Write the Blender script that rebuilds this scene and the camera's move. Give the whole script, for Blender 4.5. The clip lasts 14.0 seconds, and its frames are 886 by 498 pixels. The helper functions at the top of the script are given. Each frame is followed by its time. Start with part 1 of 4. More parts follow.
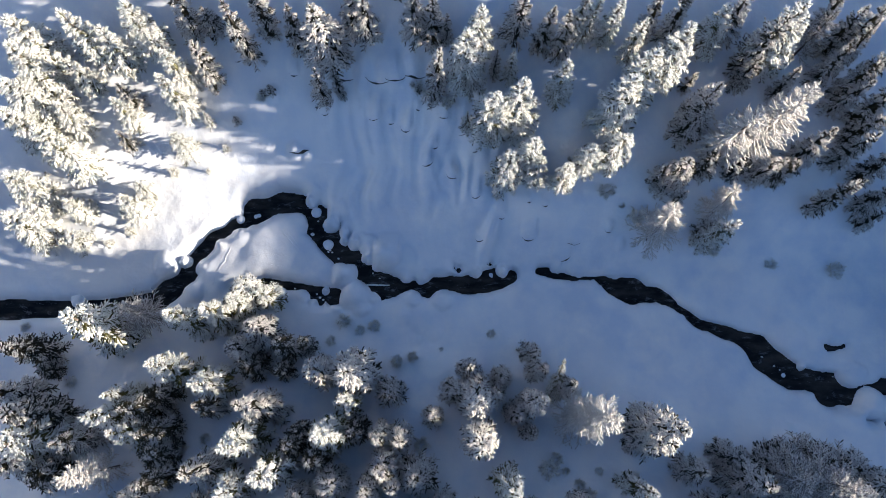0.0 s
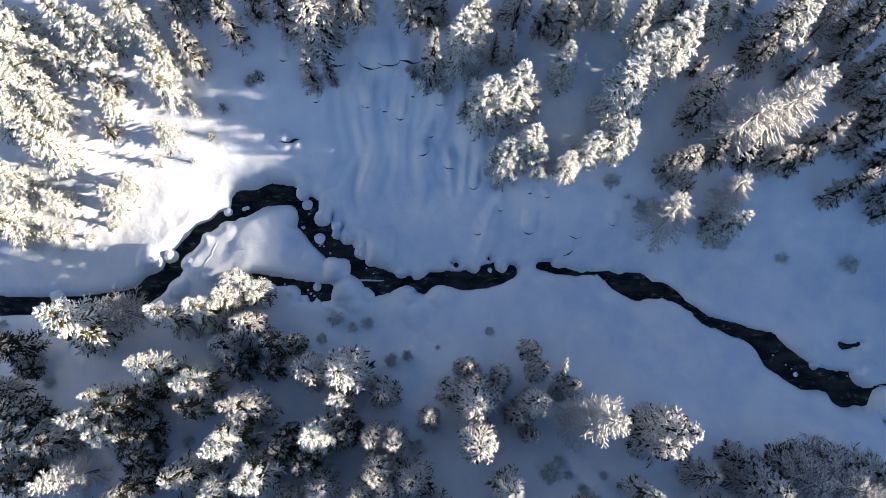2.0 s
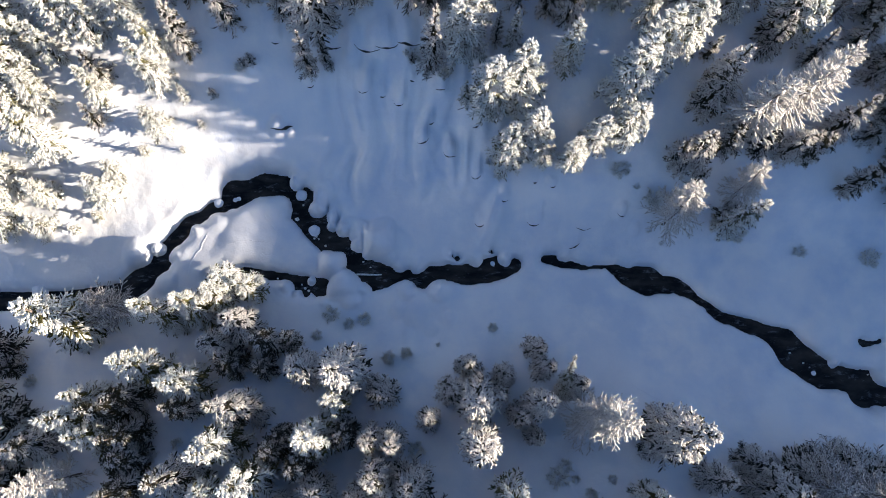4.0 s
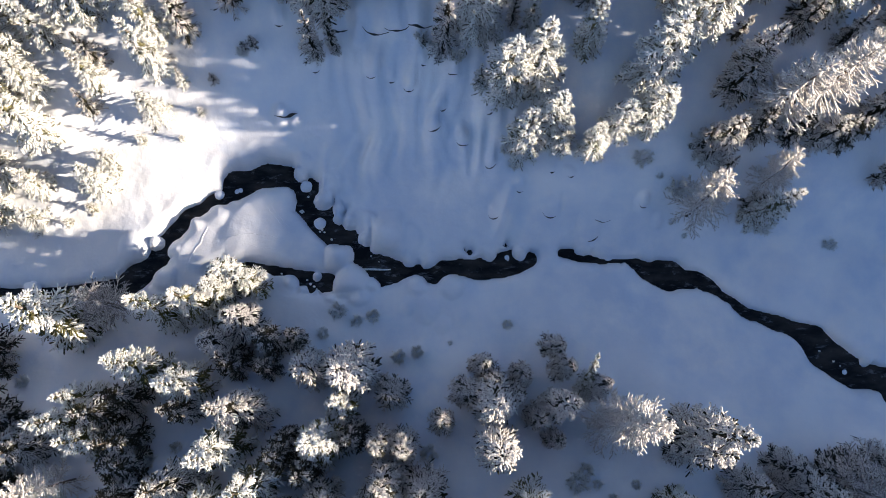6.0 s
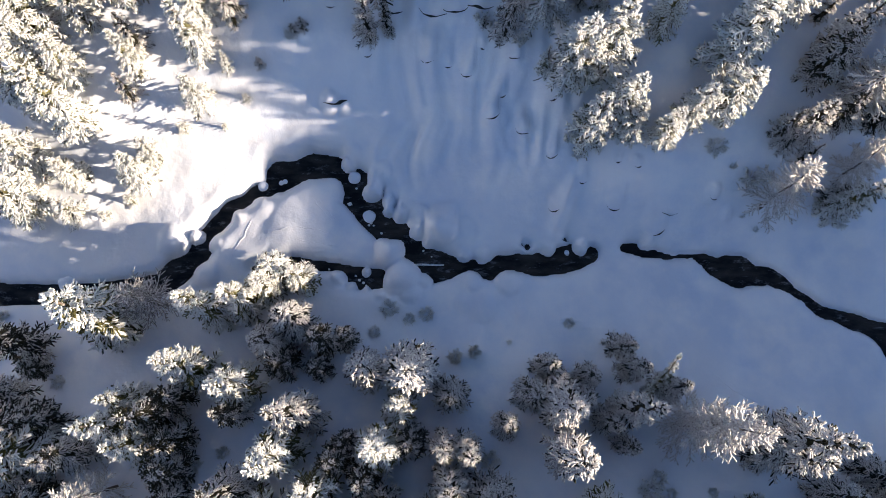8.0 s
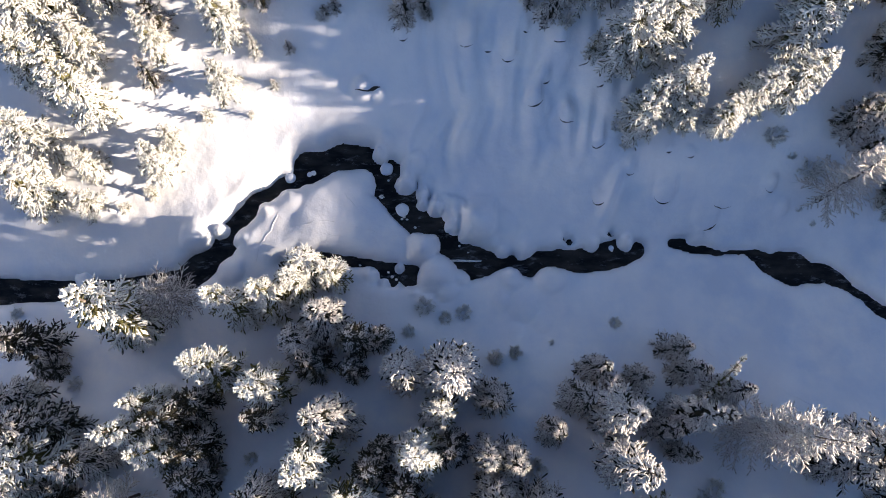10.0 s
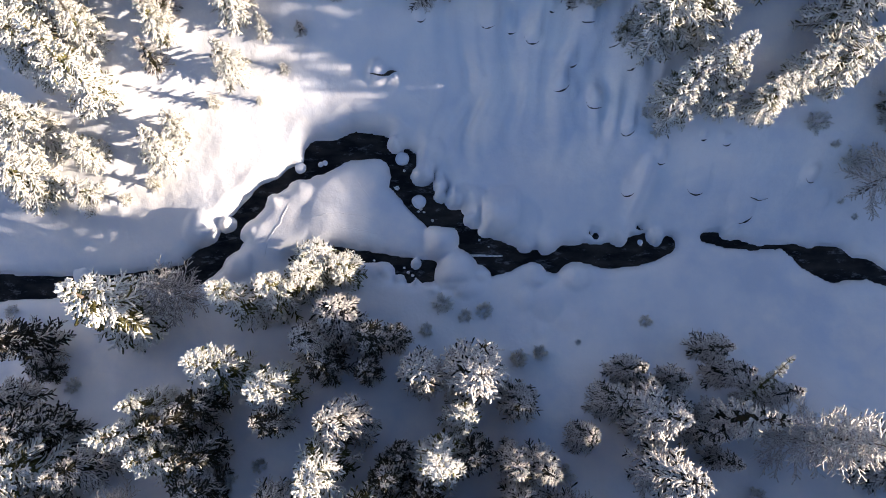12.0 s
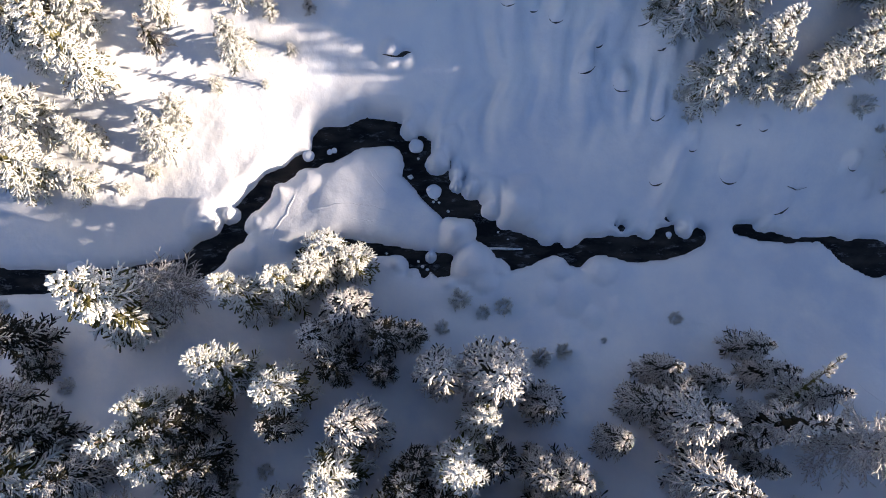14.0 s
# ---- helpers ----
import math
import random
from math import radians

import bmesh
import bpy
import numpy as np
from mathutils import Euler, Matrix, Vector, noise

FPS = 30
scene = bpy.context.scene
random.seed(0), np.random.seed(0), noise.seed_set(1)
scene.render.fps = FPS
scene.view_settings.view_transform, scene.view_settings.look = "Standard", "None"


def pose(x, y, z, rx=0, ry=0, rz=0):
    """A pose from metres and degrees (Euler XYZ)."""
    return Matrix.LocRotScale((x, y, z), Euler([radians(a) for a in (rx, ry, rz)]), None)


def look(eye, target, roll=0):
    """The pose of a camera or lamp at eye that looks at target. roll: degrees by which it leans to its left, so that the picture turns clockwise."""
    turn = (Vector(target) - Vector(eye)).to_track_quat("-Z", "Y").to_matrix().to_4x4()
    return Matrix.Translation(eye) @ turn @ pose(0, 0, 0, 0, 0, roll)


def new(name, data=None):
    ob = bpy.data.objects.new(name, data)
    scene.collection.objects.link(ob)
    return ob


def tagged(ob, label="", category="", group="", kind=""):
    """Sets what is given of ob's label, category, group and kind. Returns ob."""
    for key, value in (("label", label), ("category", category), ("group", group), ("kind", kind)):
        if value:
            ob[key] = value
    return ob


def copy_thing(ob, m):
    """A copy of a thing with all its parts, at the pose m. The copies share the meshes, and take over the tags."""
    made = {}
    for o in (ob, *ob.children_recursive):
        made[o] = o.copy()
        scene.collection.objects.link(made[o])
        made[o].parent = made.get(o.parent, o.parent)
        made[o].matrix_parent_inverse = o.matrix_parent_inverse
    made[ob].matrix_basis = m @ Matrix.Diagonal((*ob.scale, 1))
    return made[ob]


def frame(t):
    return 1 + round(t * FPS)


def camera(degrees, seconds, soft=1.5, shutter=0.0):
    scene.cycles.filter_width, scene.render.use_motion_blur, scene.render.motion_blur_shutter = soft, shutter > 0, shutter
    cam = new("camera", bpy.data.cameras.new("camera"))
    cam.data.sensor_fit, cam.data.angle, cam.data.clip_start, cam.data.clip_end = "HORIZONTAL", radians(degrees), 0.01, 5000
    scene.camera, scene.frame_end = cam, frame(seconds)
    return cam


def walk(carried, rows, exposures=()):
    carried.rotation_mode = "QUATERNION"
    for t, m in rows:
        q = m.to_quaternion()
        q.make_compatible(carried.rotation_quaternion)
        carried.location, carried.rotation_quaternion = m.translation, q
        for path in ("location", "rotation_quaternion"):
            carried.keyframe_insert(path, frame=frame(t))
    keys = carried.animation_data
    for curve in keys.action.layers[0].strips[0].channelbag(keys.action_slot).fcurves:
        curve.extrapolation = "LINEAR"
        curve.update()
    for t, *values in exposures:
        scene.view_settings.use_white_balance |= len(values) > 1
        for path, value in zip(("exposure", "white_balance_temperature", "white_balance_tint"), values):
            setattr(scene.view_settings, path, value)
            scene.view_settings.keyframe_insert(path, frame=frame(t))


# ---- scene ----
cam = camera(61.4, 14.0, soft=0.85)
METRES, EYE, TILT, LEAN, TURN = 25.0, 68.4, -78.7, -0.8, 0.0
ROWS = [
    (0.0, 0.0, 0.0, 0.0, 0.0, 0.0, -0.0),
    (0.5, 0.0052, 0.0301, -0.0047, -0.08, -0.02, 0.02),
    (1.0, 0.006, 0.0603, -0.0096, -0.09, -0.03, 0.03),
    (1.5, 0.0065, 0.0903, -0.0152, -0.12, -0.05, 0.02),
    (2.0, 0.0066, 0.1201, -0.0205, -0.12, -0.04, 0.02),
    (2.5, 0.0065, 0.1492, -0.026, -0.14, -0.05, 0.03),
    (3.0, 0.0061, 0.1813, -0.0324, -0.13, -0.05, 0.01),
    (5.5, -0.0093, 0.3282, -0.0585, -0.16, -0.12, 0.04),
    (6.0, -0.0358, 0.3586, -0.0619, -0.18, -0.15, 0.09),
    (6.5, -0.0725, 0.3885, -0.0652, -0.14, -0.22, 0.09),
    (7.0, -0.1167, 0.4193, -0.068, -0.09, -0.25, 0.09),
    (7.5, -0.1611, 0.45, -0.0716, -0.06, -0.25, 0.08),
    (8.0, -0.2015, 0.4806, -0.0761, -0.01, -0.23, 0.03),
    (10.5, -0.3207, 0.6286, -0.0979, 0.14, -0.16, -0.09),
    (11.0, -0.3337, 0.6583, -0.103, 0.15, -0.15, -0.1),
    (11.5, -0.3458, 0.688, -0.1079, 0.17, -0.14, -0.12),
    (12.0, -0.3571, 0.7181, -0.1124, 0.16, -0.1, -0.14),
    (12.5, -0.3683, 0.7472, -0.1177, 0.17, -0.1, -0.17),
    (13.0, -0.3785, 0.7765, -0.1233, 0.14, -0.1, -0.18),
    (13.5, -0.3896, 0.8058, -0.1289, 0.14, -0.09, -0.19),
    (14.0, -0.4002, 0.8356, -0.133, 0.17, -0.08, -0.2),
]
walk(cam, [(t, pose(0, 0, EYE, TILT, LEAN, TURN) @ pose(METRES * x, METRES * y, METRES * z, 90 + pitch, roll, yaw)) for t, x, y, z, yaw, pitch, roll in ROWS],
     [(0.0, 1.86, 5800, 14), (7.0, 1.94, 6130, 18), (14.0, 1.9, 6240, 21)])

# ---- sun, sky, exposure ----
SUN_ELEVATION, SUN_STRENGTH, SKY_STRENGTH = 12.5, 4.3, 0.056
LIGHT = Vector((-0.978, 0.208, 0.0)).normalized()
TAN = math.tan(radians(SUN_ELEVATION))

world = bpy.data.worlds.new("winter_sky")
scene.world = world
world.use_nodes = True
wt = world.node_tree
sky = wt.nodes.new("ShaderNodeTexSky")
sky.sky_type = "NISHITA"
sky.sun_disc = False
sky.sun_elevation = radians(SUN_ELEVATION)
sky.sun_rotation = math.atan2(-LIGHT.x, -LIGHT.y)
sky.altitude = 1200
sky.air_density, sky.dust_density, sky.ozone_density = 1.0, 0.8, 2.2
wt.links.new(sky.outputs[0], wt.nodes["Background"].inputs[0])
wt.nodes["Background"].inputs[1].default_value = SKY_STRENGTH

sun_data = bpy.data.lights.new("sun", "SUN")
sun_data.energy, sun_data.angle, sun_data.color = SUN_STRENGTH, radians(0.8), (1.0, 0.87, 0.65)
sun = new("sun", sun_data)
sun.matrix_world = look((80, -30, 60), Vector((80, -30, 60)) + Vector((LIGHT.x, LIGHT.y, -TAN)))


# ---- materials ----
def material(name):
    m = bpy.data.materials.new(name)
    m.use_nodes = True
    return m, m.node_tree, m.node_tree.nodes["Principled BSDF"]


def node(tree, kind, **values):
    n = tree.nodes.new(kind)
    for key, value in values.items():
        n.inputs[key].default_value = value
    return n


def noise_of(tree, scale, detail=4.0, rough=0.55, coords="Object"):
    tc = tree.nodes.new("ShaderNodeTexCoord")
    n = node(tree, "ShaderNodeTexNoise", Scale=scale, Detail=detail, Roughness=rough)
    tree.links.new(tc.outputs[coords], n.inputs["Vector"])
    return n.outputs[0]


def ramp(tree, value, stops):
    r = tree.nodes.new("ShaderNodeValToRGB")
    while len(r.color_ramp.elements) < len(stops):
        r.color_ramp.elements.new(0.5)
    for e, (p, c) in zip(r.color_ramp.elements, stops):
        e.position, e.color = p, (*c, 1)
    tree.links.new(value, r.inputs[0])
    return r.outputs[0]


def mixed(tree, fac, a, b):
    m = tree.nodes.new("ShaderNodeMix")
    m.data_type = "RGBA"
    tree.links.new(fac, m.inputs[0])
    for socket, v in ((m.inputs[6], a), (m.inputs[7], b)):
        if isinstance(v, tuple):
            socket.default_value = (*v, 1)
        else:
            tree.links.new(v, socket)
    return m.outputs[2]


def math_of(tree, op, a, b=0.0, clamp=False):
    m = tree.nodes.new("ShaderNodeMath")
    m.operation, m.use_clamp = op, clamp
    for socket, v in zip(m.inputs, (a, b)):
        if isinstance(v, (int, float)):
            socket.default_value = v
        else:
            tree.links.new(v, socket)
    return m.outputs[0]


def bump(tree, bsdf, heights):
    """heights: (socket, strength, distance) rows, chained."""
    last = None
    for h, strength, distance in heights:
        b = node(tree, "ShaderNodeBump", Strength=strength, Distance=distance)
        tree.links.new(h, b.inputs["Height"])
        if last:
            tree.links.new(last, b.inputs["Normal"])
        last = b.outputs[0]
    tree.links.new(last, bsdf.inputs["Normal"])


def upward(tree):
    g = tree.nodes.new("ShaderNodeNewGeometry")
    s = tree.nodes.new("ShaderNodeSeparateXYZ")
    tree.links.new(g.outputs["Normal"], s.inputs[0])
    return s.outputs[2]


def snow_ground():
    m, t, b = material("ground_snow")
    big, mid, fine = noise_of(t, 0.3, 5), noise_of(t, 1.1, 5), noise_of(t, 9.0, 5, 0.65)
    broad = noise_of(t, 0.11, 3)
    # Random bluish and warm patches put skylight and bounce tints into the snow's colour.
    tone = ramp(t, big, [(0.36, (0.68, 0.73, 0.81)), (0.62, (0.92, 0.9, 0.88))])
    tone = mixed(t, ramp(t, broad, [(0.42, (0, 0, 0)), (0.62, (0.55, 0.55, 0.55))]), tone, (0.92, 0.895, 0.88))
    tone = mixed(t, math_of(t, "MULTIPLY", fine, 0.25), tone, (0.93, 0.93, 0.93))
    t.links.new(tone, b.inputs["Base Color"])
    b.inputs["Roughness"].default_value = 0.62
    b.inputs["Specular IOR Level"].default_value = 0.25
    bump(t, b, [(mid, 0.4, 0.16), (fine, 0.12, 0.03)])
    return m


def let_light_through(tree, bsdf, colour, share):
    """Loose snow and frost pass some of the light that falls on their far side."""
    glow = tree.nodes.new("ShaderNodeBsdfTranslucent")
    tree.links.new(colour, glow.inputs["Color"])
    mix = node(tree, "ShaderNodeMixShader", Fac=share)
    tree.links.new(bsdf.outputs[0], mix.inputs[1])
    tree.links.new(glow.outputs[0], mix.inputs[2])
    tree.links.new(mix.outputs[0], tree.nodes["Material Output"].inputs[0])


def snow_on_trees():
    """Clotted snow with olive needle tips showing through."""
    m, t, b = material("tree_snow")
    fine, mid = noise_of(t, 13.0, 3, 0.7), noise_of(t, 4.5, 3, 0.6)
    both = math_of(t, "ADD", math_of(t, "MULTIPLY", fine, 0.6), math_of(t, "MULTIPLY", mid, 0.4))
    colour = ramp(t, both, [(0.35, (0.16, 0.15, 0.08)), (0.41, (0.6, 0.58, 0.5)), (0.48, (0.92, 0.9, 0.85))])
    t.links.new(colour, b.inputs["Base Color"])
    let_light_through(t, b, colour, 0.12)
    b.inputs["Roughness"].default_value = 0.75
    b.inputs["Specular IOR Level"].default_value = 0.15
    bump(t, b, [(fine, 0.7, 0.05)])
    return m


def rime_on_twigs():
    """Hoar frost on thin twigs, brown bark between the crystals."""
    m, t, b = material("twig_rime")
    fine = noise_of(t, 16.0, 3, 0.7)
    colour = ramp(t, fine, [(0.33, (0.09, 0.075, 0.06)), (0.43, (0.55, 0.51, 0.47)), (0.54, (0.85, 0.8, 0.74))])
    t.links.new(colour, b.inputs["Base Color"])
    let_light_through(t, b, colour, 0.1)
    b.inputs["Roughness"].default_value = 0.8
    b.inputs["Specular IOR Level"].default_value = 0.15
    bump(t, b, [(fine, 0.6, 0.04)])
    return m


def needles_of(name, green, frost, low, high):
    """Needled twigs: green below, rimed where they face up and where the rime has caught."""
    m, t, b = material(name)
    fine = noise_of(t, 6.0, 4, 0.7)
    rime = math_of(t, "ADD", math_of(t, "MULTIPLY", upward(t), 0.28), fine)
    mask = ramp(t, rime, [(low, (0, 0, 0)), (high, (1, 1, 1))])
    info = t.nodes.new("ShaderNodeObjectInfo")
    leaf = mixed(t, info.outputs["Random"], green, tuple(c * k for c, k in zip(green, (1.8, 1.75, 1.3))))
    t.links.new(mixed(t, mask, leaf, frost), b.inputs["Base Color"])
    b.inputs["Roughness"].default_value = 0.8
    b.inputs["Specular IOR Level"].default_value = 0.15
    return m


def bark():
    m, t, b = material("bark")
    n = noise_of(t, 5.0, 5, 0.7)
    t.links.new(ramp(t, n, [(0.35, (0.05, 0.035, 0.025)), (0.65, (0.16, 0.12, 0.09)), (0.75, (0.6, 0.6, 0.6))]), b.inputs["Base Color"])
    b.inputs["Roughness"].default_value = 0.9
    bump(t, b, [(n, 0.8, 0.03)])
    return m


def stream_water():
    m, t, b = material("stream_water")
    tc = t.nodes.new("ShaderNodeTexCoord")
    mp = t.nodes.new("ShaderNodeMapping")
    mp.inputs["Scale"].default_value = (0.55, 1.3, 1.0)
    t.links.new(tc.outputs["Object"], mp.inputs[0])
    a = node(t, "ShaderNodeTexNoise", Scale=2.4, Detail=6.0, Roughness=0.65)
    f = node(t, "ShaderNodeTexNoise", Scale=1.3, Detail=8.0, Roughness=0.75)
    bed = node(t, "ShaderNodeTexNoise", Scale=0.8, Detail=4.0)
    for n in (a, f, bed):
        t.links.new(mp.outputs[0], n.inputs["Vector"])
    base = ramp(t, bed.outputs[0], [(0.4, (0.006, 0.006, 0.006)), (0.7, (0.05, 0.042, 0.034))])
    foam = ramp(t, f.outputs[0], [(0.56, (0, 0, 0)), (0.78, (0.5, 0.5, 0.5))])
    t.links.new(mixed(t, foam, base, (0.45, 0.47, 0.5)), b.inputs["Base Color"])
    b.inputs["Roughness"].default_value = 0.12
    b.inputs["IOR"].default_value = 1.33
    b.inputs["Specular IOR Level"].default_value = 0.35
    bump(t, b, [(a.outputs[0], 0.5, 0.08)])
    return m


def rock():
    m, t, b = material("wet_rock")
    n = noise_of(t, 4.0, 6, 0.7)
    t.links.new(ramp(t, n, [(0.3, (0.015, 0.014, 0.013)), (0.7, (0.07, 0.06, 0.05))]), b.inputs["Base Color"])
    b.inputs["Roughness"].default_value = 0.8
    bump(t, b, [(n, 0.7, 0.05)])
    return m


SNOW, TREE_SNOW, RIME, BARK, WATER, ROCK = snow_ground(), snow_on_trees(), rime_on_twigs(), bark(), stream_water(), rock()
NEEDLES = needles_of("spruce_needles", (0.06, 0.055, 0.02), (0.66, 0.66, 0.66), 0.78, 1.05)
# Snowy needles, whitened further to imitate sun glare in the crown's gaps.
GLARE_SNOWY_NEEDLES = needles_of("glare_snowy_needles", (0.06, 0.055, 0.02), (0.8, 0.79, 0.74), 0.66, 0.93)
# Needles of rimed spruces, near black to carry the shade inside the crown.
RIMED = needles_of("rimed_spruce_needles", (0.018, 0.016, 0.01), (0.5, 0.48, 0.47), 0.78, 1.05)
TWIGS = needles_of("rimed_twigs", (0.10, 0.08, 0.06), (0.82, 0.82, 0.82), 0.34, 0.52)
BROWN_TWIGS = needles_of("brown_twigs", (0.045, 0.034, 0.028), (0.5, 0.48, 0.47), 0.55, 0.82)
SCRUB = needles_of("rimed_scrub", (0.11, 0.09, 0.075), (0.7, 0.7, 0.71), 0.36, 0.56)


# ---- the lie of the land ----
def step(a, b, v):
    t = np.clip((v - a) / (b - a), 0, 1)
    return t * t * (3 - 2 * t)


def soft(v, k=1.0):
    return k * np.logaddexp(0, v / k)


def lattice(x, y, seed):
    """Smooth value noise, -1 to 1."""
    ix, iy = np.floor(x).astype(np.int64), np.floor(y).astype(np.int64)
    fx, fy = x - ix, y - iy
    fx, fy = fx * fx * (3 - 2 * fx), fy * fy * (3 - 2 * fy)

    def corner(i, j):
        h = np.sin(i * 127.1 + j * 311.7 + seed * 74.7) * 43758.5453
        return (h - np.floor(h)) * 2 - 1

    low = corner(ix, iy) * (1 - fx) + corner(ix + 1, iy) * fx
    high = corner(ix, iy + 1) * (1 - fx) + corner(ix + 1, iy + 1) * fx
    return low * (1 - fy) + high * fy


def fall(x, y):
    """Height of the stream's surface: it runs down towards the west."""
    return 0.049 * (x - 3.4) + 0.047 * (y - 10.2)


def valley(x, y):
    """The broad form: a floor along the stream, a bank to the north and a slope to the south."""
    x, y = np.asarray(x, float), np.asarray(y, float)
    f = 60 * np.tanh(fall(x, y) / 60)
    x, y = x - 3.4, y - 3.2
    d = soft(y - (13.8 - 3.8 * step(-14, 2, x)))
    west = 0.56 * d
    east = 5.2 * (1 - np.exp(-d / 3.2)) + 0.28 * d
    w = step(0, 9, x) * (1 - 0.6 * step(24, 40, x))
    s = soft(1.5 - y - 0.195 * np.maximum(x - 8, 0), 1.5)
    z = 0.6 + west * (1 - w) + east * w + 0.47 * s
    # Higher north slope and west hillside, unseen, added to bounce sunlight into the valley.
    cap = 20 + 50 * np.maximum(step(20, 60, y), 0.6 * step(-50, -90, x))
    z = z + 0.75 * soft(-x - 60, 3) * step(-25, 12, y)
    return f + np.where(z < 12, z, 12 + cap * np.tanh((z - 12) / cap))


def shade_ridge(x, y, z):
    """Adds an unseen hill, its crest shaped to shade the valley from the low sun."""
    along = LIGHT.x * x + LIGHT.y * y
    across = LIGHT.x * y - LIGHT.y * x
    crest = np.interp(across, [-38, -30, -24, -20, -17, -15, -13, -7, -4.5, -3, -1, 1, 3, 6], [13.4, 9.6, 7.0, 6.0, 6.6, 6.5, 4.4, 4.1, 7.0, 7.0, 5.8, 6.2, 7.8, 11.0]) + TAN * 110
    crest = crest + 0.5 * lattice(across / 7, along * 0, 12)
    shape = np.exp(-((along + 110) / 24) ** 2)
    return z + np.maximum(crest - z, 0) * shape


def reach_distance(x, y, reach):
    """Distance to the edge of a channel given by its middle line and half widths; negative within it."""
    best = np.full(np.shape(x), 1e9)
    for (ax, ay, aw), (bx, by, bw) in zip(reach, reach[1:]):
        vx, vy = bx - ax, by - ay
        t = np.clip(((x - ax) * vx + (y - ay) * vy) / (vx * vx + vy * vy), 0, 1)
        best = np.minimum(best, np.hypot(x - ax - t * vx, y - ay - t * vy) - (aw + t * (bw - aw)))
    return best


UPPER_REACH = [
    (-44, 7.97, 0.94), (-40.8, 8.17, 0.99), (-37.5, 8.21, 0.88), (-33.8, 8.27, 0.74), (-29.7, 8.47, 0.81), (-25.9, 8.87, 0.92), (-24.4, 10.22, 1.14),
    (-23.4, 11.07, 1.13), (-23, 12, 1.04), (-22.1, 13.21, 0.73), (-21.3, 14.06, 0.71), (-20.7, 14.87, 0.6), (-19.7, 15.52, 0.53),
    (-18.9, 16.11, 0.57), (-17.8, 16.48, 0.65), (-16.8, 17.43, 1.3), (-15.7, 17.75, 1), (-14.1, 18.28, 1.1), (-12.5, 18.07, 0.93),
    (-11.9, 17.14, 1.18), (-11.2, 16.67, 1.48), (-10.2, 15.69, 1.55), (-9.1, 14.46, 1.61), (-7.8, 12.85, 1.45), (-6.6, 11.27, 1.21),
    (-5.5, 10.26, 1.55), (-3.7, 10.19, 1), (-2.4, 10.27, 0.55),
]
MIDDLE_REACH = [
    (-2.4, 10.27, 0.55), (-1.2, 9.95, 0.72), (-0.5, 9.84, 0.76), (0.4, 10.44, 0.65), (1.8, 10.43, 0.74), (2.8, 10.27, 0.84), (4.4, 10.47, 1.05),
    (5.9, 10.88, 1.05), (7.2, 11.06, 0.67), (7.6, 11.03, 0.16),
]
SIDE_CHANNEL = [
    (-6.6, 9.52, 0.53), (-8.7, 9.22, 0.74), (-10, 9.33, 0.84), (-10.8, 9.41, 0.82), (-11.6, 9.58, 0.77), (-12.4, 10.24, 0.37), (-13.5, 10.3, 0.48),
    (-14.6, 10.62, 0.32), (-15.9, 10.79, 0.32), (-17.3, 10.77, 0.29), (-18.6, 10.06, 0.32),
]
LOWER_REACH = [
    (9.9, 11.57, 0.4), (10.4, 11.54, 0.47), (11.2, 11.35, 0.55), (12.1, 11.06, 0.32), (12.9, 10.84, 0.21), (13.8, 10.84, 0.16), (14.9, 10.88, 0.12),
    (15.7, 10.67, 0.45), (16.6, 10.09, 0.73), (17.5, 9.88, 1.07), (18.3, 9.66, 1.25), (19.5, 9.35, 0.74), (20.7, 9.26, 0.65), (21.6, 8.82, 0.55),
    (22.3, 8.17, 0.31), (23.2, 7.55, 0.39), (23.9, 6.8, 0.43), (25, 6.36, 0.41), (26.6, 5.85, 0.65), (27.8, 5.39, 0.66), (29.3, 4.57, 1.12),
    (30, 3.51, 1.31), (31.2, 2.63, 1.29), (32.2, 1.85, 1.22), (33.6, 1.63, 1), (34.6, 1.3, 1.08), (35.5, 0.81, 1.57), (36.8, 0.21, 0.92),
    (37.9, 0.31, 0.69), (39.3, 0.93, 0.35), (40.3, 0.98, 0.84), (43.9, 0.61, 0.62), (49.6, -1.36, 0.86),
]
POOLS = [
    (2.42, 11.7, 0.26), (2.05, 11.92, 0.16), (35.43, 4.57, 0.21), (35.71, 4.36, 0.29), (36.06, 4.36, 0.21), (36.41, 4.41, 0.24), (36.72, 4.51, 0.21),
    (37.03, 4.61, 0.24), (38.43, -1.77, 0.26), (38.86, -1.92, 0.16), (40, -2.31, 0.32), (5.35, 12.26, 0.16),
]
ISLAND_PILLOWS = [
    (-8.2, 11.3, 1.2, 1.4), (-7.2, 9.3, 1.5, 1), (-9.7, 16, 0.7, 0.5), (-8.3, 15.3, 0.5, 0.4), (-8.3, 14.5, 0.4, 0.4), (-7.3, 14.3, 0.7, 0.5),
    (-6, 14.1, 1, 0.5), (-4, 13.6, 1.4, 0.3), (-2.7, 12.8, 1.2, 0.4), (-12.2, 9.2, 0.8, 0.4), (-10, 9.8, 0.4, 0.3), (-19.9, 14.1, 0.7, 0.2),
    (-18.1, 14.8, 1, 0.2), (-21.3, 12, 1, 0.1), (-15.7, 14.5, 1.6, 0.1), (-13.6, 15.6, 1.8, 0.2), (-13, 13.4, 2.1, 0.1), (-16.4, 12.7, 1.9, 0.1),
]
